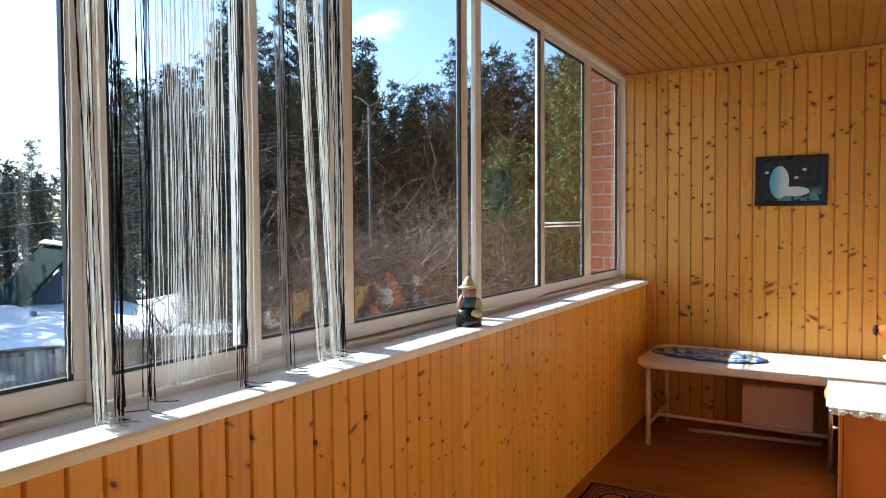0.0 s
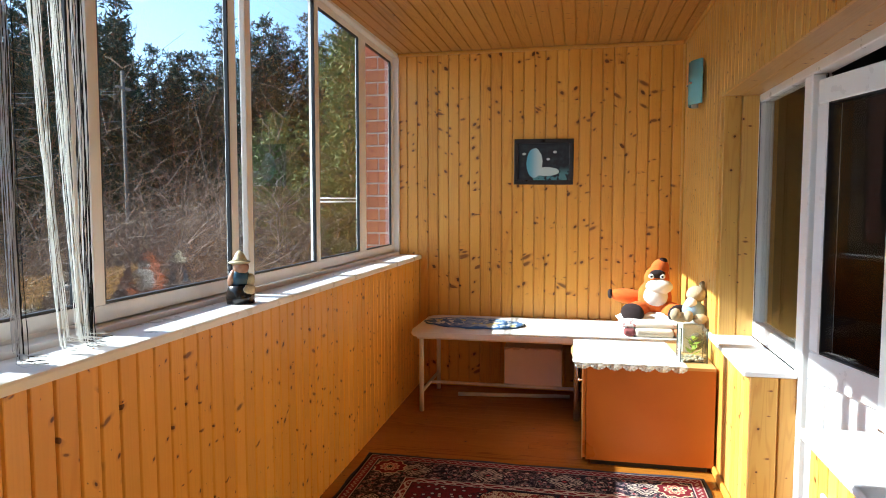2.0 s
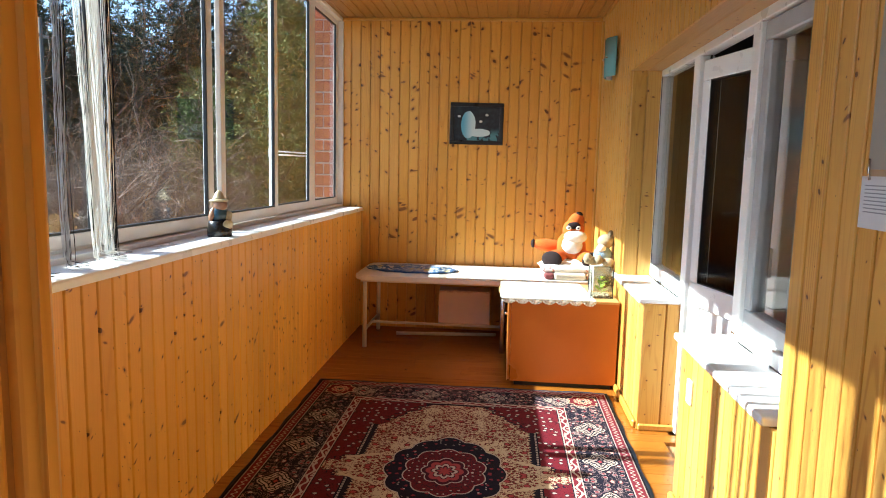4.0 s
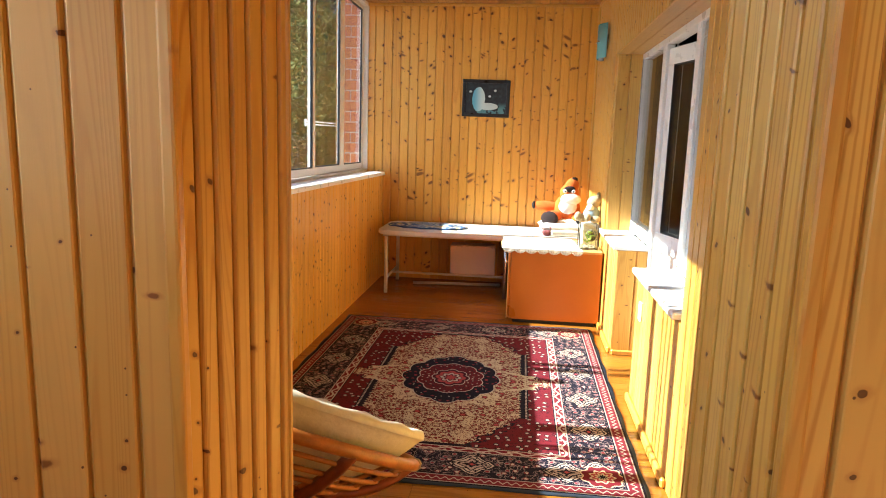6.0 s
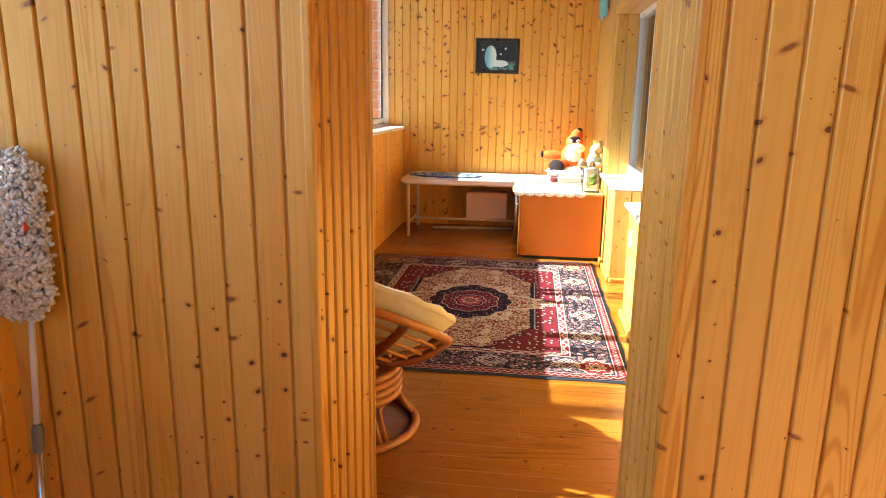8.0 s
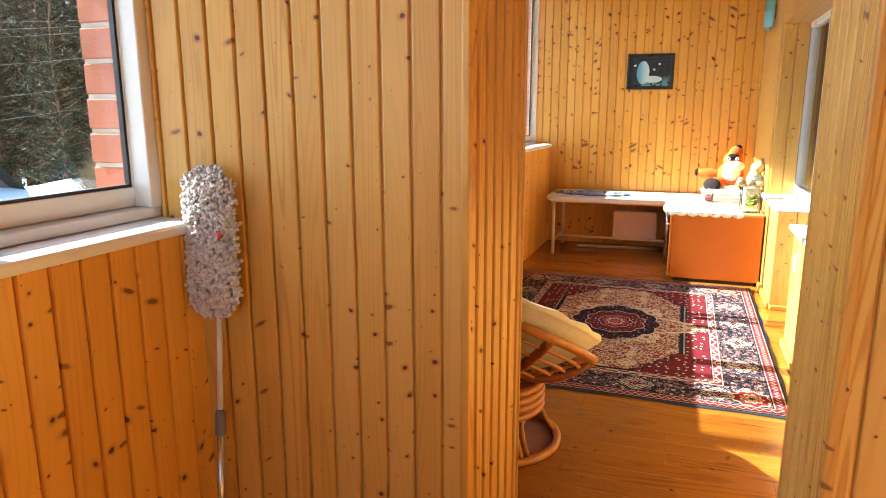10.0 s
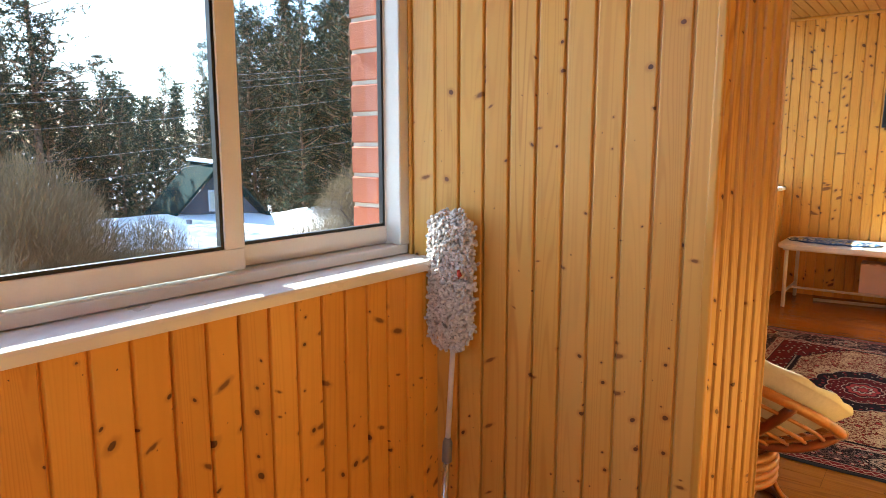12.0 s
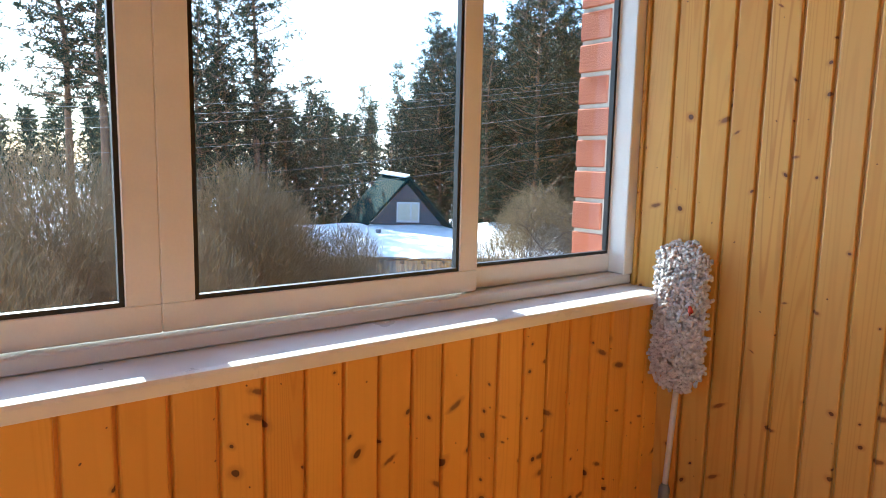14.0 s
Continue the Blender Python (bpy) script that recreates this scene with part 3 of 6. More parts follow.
# ---- house room behind the door ----
def house_room():
    # the room's lack of light is put into this near-black colour
    dark = plain("room_dimness", (0.07, 0.062, 0.06), 0.8)
    tagged(part("wall_inner_room", B(4.6, 4.7, -5.0, 0.0, -0.02, 2.95), dark), "house room wall coloured near black for dimness", "wall", kind="structure")
    tagged(part("wall_inner_side", B(2.5, 4.6, -0.1, 0.0, -0.02, 2.95), dark), "house room wall coloured near black for dimness", "wall", kind="structure")
    tagged(part("wall_inner_near", B(2.5, 4.6, -4.98, -4.9, -0.02, 2.95), dark), "house room wall coloured near black for dimness", "wall", kind="structure")
    tagged(part("inner_ceiling", B(2.5, 4.7, -5.0, 0.0, 2.68, 2.95), dark), "house room ceiling coloured near black for dimness", "ceiling", kind="structure")
    tagged(part("inner_floor", B(3.4, 4.7, -5.0, 0.0, -0.25, 0.0), dark), "house room floor coloured near black for dimness", "floor", kind="structure")
    net = plain("net_curtain", (0.55, 0.58, 0.60), 0.9, vary=0.1)
    c = thing("curtain", "grey-white net curtain hanging in folds", "curtain")
    for y0, y1 in ((-2.62, -1.45), (-3.85, -3.3)):
        bm = bmesh.new()
        n = 70
        lo, hi = [], []
        for i in range(n + 1):
            y = y0 + (y1 - y0) * i / n
            x = 3.0 + 0.022 * math.sin(i * 1.05) + 0.012 * math.sin(i * 0.37)
            lo.append(bm.verts.new((x, y, 0.25))), hi.append(bm.verts.new((x * 0.995 + 0.012, y, 2.3)))
        for i in range(n):
            bm.faces.new((lo[i], lo[i + 1], hi[i + 1], hi[i])).smooth = True
        p = part("curtain_panel", bm, net, c)
        md = p.modifiers.new("thick", "SOLIDIFY")
        md.thickness = 0.003
    leaf = plain("dark_leaf", (0.02, 0.035, 0.018), 0.5)
    pl = thing("house_plant", "tall dark-leaved house plant in a brown pot", "plant", Matrix.Translation((2.80, -2.24, 0.45)))
    bm = bmesh.new()
    lathe(bm, [(0.08, 0), (0.11, 0.2), (0.12, 0.21), (0.1, 0.2), (0.09, 0.17)], 16)
    part("pot", bm, plain("brown_pot", (0.10, 0.03, 0.012), 0.5), pl)
    part("stand", B(-0.1, 0.1, -0.1, 0.1, -0.45, 0.0, 0.005), plain("dark_stand", (0.06, 0.03, 0.02), 0.5), pl)
    for pts, w in (([(0, 0, 0.2), (-0.02, 0.10, 0.7), (-0.03, 0.17, 1.12), (-0.03, 0.15, 1.16)], 0.012), ([(-0.03, 0.15, 1.18), (-0.03, 0.06, 1.0), (-0.03, -0.02, 0.78)], 0.03),
                   ([(0, 0.18, 0.35), (-0.02, 0.20, 0.65), (-0.03, 0.17, 0.98)], 0.03), ([(-0.03, -0.0, 1.12), (-0.03, -0.03, 0.95), (-0.03, -0.10, 0.62)], 0.016), ([(-0.02, 0.16, 0.3), (-0.02, 0.04, 0.42)], 0.016)):
        bm = bmesh.new()
        k = len(pts)
        L, R = [], []
        for i, p in enumerate(pts):
            ww = w * (0.35 + 1.0 * math.sin(math.pi * (i + 0.3) / (k - 0.4)))
            L.append(bm.verts.new((p[0] - 0.004, p[1] - ww, p[2] + ww * 0.3))), R.append(bm.verts.new((p[0] + 0.004, p[1] + ww, p[2] - ww * 0.3)))
        for i in range(k - 1):
            bm.faces.new((L[i], R[i], R[i + 1], L[i + 1]))
        o = part("leaf", bm, leaf, pl)
        md = o.modifiers.new("thick", "SOLIDIFY")
        md.thickness = 0.003


house_room()


# ---- brick piers outside ----
def brick_mat():
    m = Mat("brick", 0.85)
    c = m.coords()
    v = m.xyz(*c)
    r = m.rnd()
    n1, n2 = m.noise(v, 14.0, 4.0), m.noise(v, 160.0, 3.0)
    col = m.mix(r, (0.30, 0.085, 0.045), (0.24, 0.066, 0.037))
    col = m.mix((n1 * 0.6 + n2 * 0.4).step(0.35, 0.8) * 0.5, col, (0.37, 0.15, 0.09))
    m.color(col)
    m.bump(n2 + n1 * 0.5, 0.003, 0.7)
    return m.mat


BRICK, MORTAR = brick_mat(), plain("mortar", (0.36, 0.34, 0.31), 0.9, vary=0.2, bump=0.003, bscale=120)
BRICKS = {}


def pier(name, label, x0, x1, y0, y1, z0, z1, zoff, odd=1):
    """A brick pier, its visible faces towards -y and -x."""
    p = tagged(part(name, B(x0 + 0.006, x1, y0 + 0.006, y1, z0, z1), MORTAR), label, "wall", kind="structure")
    h, j = 0.088, 0.013
    z, k = z0 + zoff, 0

    def one(w, d, x, y, zz):
        key = (round(w, 3), round(d, 3))
        if key not in BRICKS:
            BRICKS[key] = bm_mesh("brick", B(0, w, 0, d, 0, h, 0.004), BRICK)
        o = new("brick", BRICKS[key])
        o.location = (x, y, zz)
        o.parent = p

    rng = random.Random(5)
    while z + h < z1:
        jit = rng.uniform(-0.002, 0.002)
        if k % 2 == odd:
            one(0.12, 0.25, x0, y0 + jit, z)
            one(x1 - x0 - 0.13, 0.12, x0 + 0.13, y0 + jit * 0.5, z)
        else:
            one(x1 - x0, 0.12, x0, y0 + jit, z)
            one(0.12, y1 - y0 - 0.131, x0, y0 + 0.131, z)
        z += h + j
        k += 1
    return p


pier("brick_pier_north", "red brick pier outside beside the window", -0.275, -0.03, -0.004, 0.30, 0.6, 2.9, 0.03)
pier("brick_pier_middle", "red brick pier outside between the windows", -0.135, 0.058, -5.694, -5.36, 0.6, 2.9, 0.0525, 0)


# ---- woven carpet ----
def carpet_mat(hx, hy):
    m = Mat("carpet", 0.95, spec=0.1)
    x, y, z = m.coords()
    ax, ay = x.abs(), y.abs()
    v = m.xyz(ax, ay, 0.0)
    wob = m.noise(v, 24.0, 2.0)
    dx, dy = hx - ax, hy - ay
    d = dx.min(dy)
    navy, red, cream, rose = (0.006, 0.007, 0.018), (0.125, 0.009, 0.018), (0.52, 0.42, 0.28), (0.33, 0.05, 0.06)
    # floral scatters and tendrils, mirrored about both axes
    def flowers(scale, size, ring, rand=0.75):
        dd, cr, cg = m.voronoi(v, scale, rand=rand, dims="2D")
        petals = m.noise(v, scale * 3.1, 2.0)
        e = dd + (petals - 0.5) * 0.34
        return e.lt(size), e.lt(size + ring), cr

    def tendril(scale, wide, curl):
        return (m.noise(v, scale, 1.0, 0.4, curl) - 0.5).abs().lt(wide)

    f1, f1o, c1 = flowers(12.0, 0.13, 0.075)
    f2, f2o, c2 = flowers(34.0, 0.17, 0.09)
    f3, f3o, c3 = flowers(21.0, 0.17, 0.08, 0.8)
    vine, vine2, vine3 = tendril(24.0, 0.024, 1.4), tendril(34.0, 0.040, 1.8), tendril(22.0, 0.018, 1.2)
    brown, ivory = (0.11, 0.018, 0.016), (0.46, 0.39, 0.33)
    # cream field: tendrils thick in the middle of each bed, plain cream between
    bed = m.noise(v, 5.0, 1.0).gt(0.41)
    field = m.mix(vine2 * bed, cream, brown)
    field = m.mix(f2o * bed, field, brown)
    field = m.mix(f2 * bed, field, (0.22, 0.025, 0.03))
    field = m.mix(vine, field, brown)
    field = m.mix(f1o * c1.gt(0.5), field, brown)
    field = m.mix(f1 * c1.gt(0.5), field, rose)
    # red ground with small ivory flowers
    redband = m.mix(vine3, red, (0.05, 0.006, 0.012))
    redband = m.mix(f3o * c3.gt(0.35), redband, navy)
    redband = m.mix(f3 * c3.gt(0.35), redband, ivory)
    # navy border with ivory tendrils and red flowers
    border = m.mix(vine3, navy, (0.26, 0.20, 0.19))
    border = m.mix(f3o, border, m.mix(c3.gt(0.55), (0.17, 0.02, 0.03), (0.30, 0.24, 0.23)))
    border = m.mix(f3, border, m.mix(c3.gt(0.55), ivory, (0.20, 0.02, 0.035)))
    border = m.mix(vine * c2.gt(0.4), border, (0.15, 0.10, 0.12))
    # cream field: a rectangle with cut corners and side points
    cut = ax + ay * 0.72
    wave = (wob - 0.5) * 0.15
    scal = ((cut * 9.0).frac() - 0.5).abs() * 0.05
    inside = ax.lt(0.395) * (cut + scal + wave).lt(0.80) * ay.lt(0.86)
    point = (ax + ay * 1.9 + scal + wave * 2.0).lt(0.68) * ax.lt(0.62)
    fmask = inside.max(point)
    rim = (ax.lt(0.408) * (cut + scal + wave).lt(0.815)).max((ax + ay * 1.9 + scal + wave * 2.0).lt(0.70) * ax.lt(0.635))
    teeth = (ax - 0.425).abs().lt(0.030) * ay.lt(0.52) * (point.lt(0.5))
    saw = ((ay * 34.0).frac() - 0.5).abs() * 0.030
    col = m.mix(rim, redband, navy)
    col = m.mix(teeth, col, navy)
    col = m.mix(teeth * (ax - 0.443).abs().lt(0.005) * ((ay * 50.0).frac() - 0.5).abs().lt(0.3), col, ivory)
    col = m.mix((fmask + teeth * (ax - saw).lt(0.402)).gt(0.5), col, field)
    # medallion: lobed rings inside one another
    r = (ax * ax * 1.5 + ay * ay).op("SQRT")
    th = ay.op("ARCTAN2", ax * 1.22)
    lob = (th * 6.0).cos().abs() * 0.030
    tip_way = (th.sin() * th.sin()).op("POWER", 6.0) * 0.035
    r1 = r - lob - tip_way
    col = m.mix(r1.lt(0.330), col, ivory)
    col = m.mix(r1.lt(0.322), col, navy)
    col = m.mix(r1.lt(0.310) * f3 * c3.gt(0.3), col, (0.24, 0.025, 0.04))
    col = m.mix(r1.lt(0.310) * f2 * c2.gt(0.75), col, ivory)
    r3 = r - (th * 5.0).sin().abs() * 0.026
    col = m.mix(r3.lt(0.222), col, ivory)
    col = m.mix(r3.lt(0.214), col, red)
    col = m.mix(r3.lt(0.205) * vine2, col, (0.03, 0.01, 0.02))
    col = m.mix(r3.lt(0.205) * f2 * c2.gt(0.55), col, ivory)
    r2 = r - (th * 4.0).cos().abs() * 0.022
    col = m.mix(r2.lt(0.118), col, ivory)
    col = m.mix(r2.lt(0.111), col, (0.05, 0.008, 0.02))
    col = m.mix((r2 - 0.075).abs().lt(0.014), col, rose)
    col = m.mix((r2 - 0.045).abs().lt(0.009), col, ivory)
    col = m.mix(r2.lt(0.022), col, rose)
    # guard bands and borders
    run = dx.lt(dy) * ay + dy.op("LESS_THAN", dx) * ax
    snake = (d - 0.322 + ((run * 60.0).sin()) * 0.010).abs()
    g1 = m.mix(snake.lt(0.006), (0.15, 0.014, 0.026), ivory)
    g1 = m.mix((f2o * c2.gt(0.4)), g1, ivory)
    g1 = m.mix((d - 0.322).abs().gt(0.019), g1, ivory)
    g1 = m.mix((d - 0.322).abs().gt(0.025), g1, navy)
    col = m.mix(d.lt(0.352), col, g1)
    col = m.mix(d.lt(0.294), col, border)
    # lace diamonds along the border
    cell = (run * 2.45).frac() - 0.5
    u, w = (cell * 0.41).abs(), (d - 0.19).abs()
    dia = u * 0.85 + w + ((u * 60.0).cos() * (w * 60.0).cos()) * 0.010
    on = d.lt(0.294)
    lace = m.noise(v, 70.0, 1.0).gt(0.42)
    col = m.mix(on * dia.lt(0.105), col, navy)
    col = m.mix(on * (dia - 0.088).abs().lt(0.006) * lace, col, ivory)
    col = m.mix(on * (dia - 0.062).abs().lt(0.010) * lace, col, ivory)
    col = m.mix(on * (dia - 0.036).abs().lt(0.007) * lace, col, (0.36, 0.29, 0.26))
    col = m.mix(on * dia.lt(0.020), col, rose)
    # corner rosettes
    kx, ky = dx - 0.175, dy - 0.175
    rc = (kx * kx + ky * ky).op("SQRT")
    ac = ky.op("ARCTAN2", kx)
    rcl = rc + (ac * 9.0).cos() * 0.007
    for a, colr in ((0.092, cream), (0.084, red), (0.052, cream), (0.042, rose), (0.028, cream), (0.016, navy)):
        col = m.mix(rcl.lt(a), col, colr)
    curl = (d - 0.052 + ((run * 170.0).sin()) * 0.009).abs().lt(0.0042)
    g2 = m.mix(curl, (0.15, 0.016, 0.028), (0.40, 0.33, 0.29))
    g2 = m.mix((d - 0.052).abs().gt(0.024), g2, (0.36, 0.30, 0.28))
    g2 = m.mix((d - 0.052).abs().gt(0.030), g2, navy)
    col = m.mix(d.lt(0.088), col, g2)
    col = m.mix(d.lt(0.013), col, (0.035, 0.05, 0.075))
    fleck = m.noise(m.xyz(x, y, z), 420.0, 2.0)
    col = m.mix((fleck - 0.5).abs() * 0.5, col, m.mix(0.5, col, (0.3, 0.2, 0.17)))
    m.color(col)
    m.bump(fleck * 0.6 + f2 * 0.3, 0.003, 0.6)
    return m.mat


def carpet():
    x0, x1, y0, y1 = 0.257, 2.130, -4.012, -1.548
    hx, hy = (x1 - x0) / 2, (y1 - y0) / 2
    bm = bmesh.new()
    nx, ny = 46, 60
    rng = random.Random(2)
    top = [[bm.verts.new((-hx + 2 * hx * i / nx + (0.004 * math.sin(j * 0.7) if i in (0, nx) else 0), -hy + 2 * hy * j / ny + (0.004 * math.sin(i * 0.5) if j in (0, ny) else 0),
                          0.009 + 0.0022 * noise.noise(Vector((i * 0.25, j * 0.25, 3))))) for j in range(ny + 1)] for i in range(nx + 1)]
    for i in range(nx):
        for j in range(ny):
            bm.faces.new((top[i][j], top[i + 1][j], top[i + 1][j + 1], top[i][j + 1])).smooth = True
    edge = [e for e in bm.edges if e.is_boundary]
    r = bmesh.ops.extrude_edge_only(bm, edges=edge)
    for v in r["geom"]:
        if isinstance(v, bmesh.types.BMVert):
            v.co.z = 0.001
    ob = part("carpet", bm, carpet_mat(hx, hy), at=Matrix.Translation(((x0 + x1) / 2, (y0 + y1) / 2, 0)))
    tagged(ob, "red and navy Persian-style carpet with a cream medallion field", "carpet")


carpet()


# ---- bench, cabinet and what stands on them ----
def rounded_slab(bm, x0, x1, y0, y1, z0, z1, r, n=6, mat=0, sag=0.0):
    pts = []
    for cx, cy, a in ((x1 - r, y1 - r, 0), (x0 + r, y1 - r, 90), (x0 + r, y0 + r, 180), (x1 - r, y0 + r, 270)):
        for i in range(n + 1):
            t = radians(a + 90 * i / n)
            pts.append((cx + r * math.cos(t), cy + r * math.sin(t)))
    flat_poly(bm, pts, z0, z1)
    bmesh.ops.bevel(bm, geom=[e for e in bm.edges if abs(e.verts[0].co.z - e.verts[1].co.z) < 1e-6], offset=min(0.008, (z1 - z0) * 0.4), segments=2, affect="EDGES")
    return bm


BX0, BX1, BZ = 0.293, 2.17, 0.577


def bench():
    b = thing("bench", "white-topped low bench on cream metal legs", "bench")
    bm = rounded_slab(bmesh.new(), BX0, BX1, -0.755, -0.03, BZ - 0.035, BZ, 0.09)
    part("bench_top", bm, plain("bench_vinyl", (0.76, 0.74, 0.69), 0.45, vary=0.08), b, "white padded top", smooth=False)
    part("under_rail", B(BX0 + 0.05, 1.5, -0.725, -0.70, BZ - 0.052, BZ - 0.036, 0.003), CREAM, b)
    for x in (0.372, 1.452):
        for y in (-0.70, -0.12):
            bm = tube(bmesh.new(), [(x, y, 0), (x, y, BZ - 0.036)], 0.0165 if x < 1 else 0.022, 12)
            part("leg", bm, CREAM if x < 1 else METAL, b)
        part("stretcher", tube(bmesh.new(), [(x, -0.70, 0.137), (x, -0.12, 0.137)], 0.012, 10), CREAM, b)
    part("stretcher", B(0.374, 1.45, -0.43, -0.405, 0.128, 0.146, 0.003), CREAM, b)
    p = tagged(part("pole", tube(bmesh.new(), [(0.56, -0.29, 0.015), (1.40, -0.20, 0.015)], 0.014, 8), CREAM), "pale wooden pole lying under the bench", "pole")


def crochet_mat():
    m = Mat("crochet_mat", 0.9)
    c = m.coords()
    v = m.xyz(*c)
    r = ((c[0] * c[0]) * 0.45 + c[1] * c[1] * 2.0).op("SQRT")
    st = m.noise(v, 22.0, 2.0)
    k = (r * 15.0 + (st - 0.5) * 2.2).frac()
    big = m.noise(v, 9.0, 1.0)
    col = m.mix((k + big * 0.6).gt(0.95), (0.05, 0.12, 0.26), (0.55, 0.58, 0.55))
    col = m.mix((big * 0.7 + st * 0.4).gt(0.66), col, (0.48, 0.42, 0.16))
    col = m.mix(r.gt(0.255), col, (0.035, 0.10, 0.25))
    m.color(col)
    m.bump(m.noise(v, 160.0, 2.0), 0.004, 1.0)
    return m.mat


def oval_mat():
    bm = bmesh.new()
    n = 56
    rings = []
    for f, z in ((0.0, 0.010), (0.35, 0.011), (0.7, 0.010), (0.93, 0.010), (1.0, 0.005), (0.99, 0.0005)):
        rings.append([bm.verts.new((0.385 * f * math.cos(2 * math.pi * i / n) * (1 + 0.012 * math.cos(i * 7 * 2 * math.pi / n * 4)), 0.205 * f * math.sin(2 * math.pi * i / n) * (1 + 0.02 * math.cos(28 * 2 * math.pi * i / n)), z + 0.003 * math.sin(i * 1.3) * f)) for i in range(n)] if f else [bm.verts.new((0, 0, z))])
    for i in range(n):
        bm.faces.new((rings[0][0], rings[1][i], rings[1][(i + 1) % n])).smooth = True
        for a, b in zip(rings[1:], rings[2:]):
            bm.faces.new((a[i], b[i], b[(i + 1) % n], a[(i + 1) % n])).smooth = True
    ob = part("crochet_mat", bm, crochet_mat(), at=pose(0.695, -0.37, BZ + 0.003, 0, 0, -6))
    tagged(ob, "oval blue and cream crocheted mat on the bench", "mat")


def storage_box():
    bm = B(-0.21, 0.21, -0.09, 0.09, 0, 0.275, 0.004)
    b = thing("storage_box", "pinkish-grey cardboard box with torn foil edge", "box", pose(1.135, -0.335, 0.150, 0, 0, 1))
    part("carton", bm, plain("grey_card", (0.62, 0.50, 0.43), 0.8, vary=0.06), b)
    bm = bmesh.new()
    rng = random.Random(4)
    pts = [(-0.205 + 0.41 * i / 24, -0.093 + rng.uniform(-0.003, 0.002), 0.268 + rng.uniform(-0.008, 0.010)) for i in range(25)]
    tube(bm, pts, 0.006, 5)
    part("torn_edge", bm, plain("foil_edge", (0.55, 0.38, 0.30), 0.4, vary=0.4, scale=60), b, "crumpled foil edge")


CX0, CX1, CY0, CY1, CZ = 1.485, 2.192, -1.456, -0.765, 0.585


def cabinet():
    c = thing("cabinet", "orange veneered low cabinet with a light wooden top", "cabinet")
    part("body", B(CX0 + 0.02, CX1, CY0, CY1, 0.03, CZ - 0.016, 0.002), LAQUER, c)
    part("plinth", B(CX0 + 0.05, CX1 - 0.03, CY0 + 0.02, CY1, 0.0, 0.029), BLACK, c)
    bm = bmesh.new()
    flat_poly(bm, [(CX1, CY0 - 0.006), (CX1, CY1)] + [(CX0 - 0.0, CY1)] + [(CX0 - 0.07 * math.sin(radians(a)), CY1 + (CY0 - 0.006 - CY1) * a / 180) for a in range(15, 180, 15)] + [(CX0, CY0 - 0.006)], CZ - 0.016, CZ)
    part("cabinet_top", bm, LIGHT_WOOD, c, "light veneered top with a rounded end")
    d = part("door", B(CX0, CX0 + 0.0185, CY0 + 0.004, CY1 - 0.004, 0.04, CZ - 0.02, 0.002), LAQUER, c)
    part("edge_strip", B(CX0 - 0.002, CX0 + 0.004, CY0 - 0.0015, CY0 + 0.0035, 0.034, CZ - 0.018), LIGHT_WOOD, c)
    bm = lathe(bmesh.new(), [(0.004, 0), (0.004, 0.012), (0.010, 0.016), (0.010, 0.022), (0.004, 0.026)], 12)
    part("knob", bm, METAL, d, "small metal knob", at=pose(CX0, CY0 + 0.06, 0.47, 0, -90, 0))


def lace_mat():
    m = Mat("lace", 0.9)
    x, y, z = m.coords()
    r = (x * x + (z + 0.0) * (z + 0.0)).op("SQRT")
    m.color(m.mix(m.noise(m.xyz(x, y, z), 90.0, 2.0).gt(0.56), (0.74, 0.72, 0.64), (0.50, 0.46, 0.38)))
    m.bump(m.noise(m.xyz(x, y, z), 220.0, 2.0), 0.003, 0.9)
    return m.mat


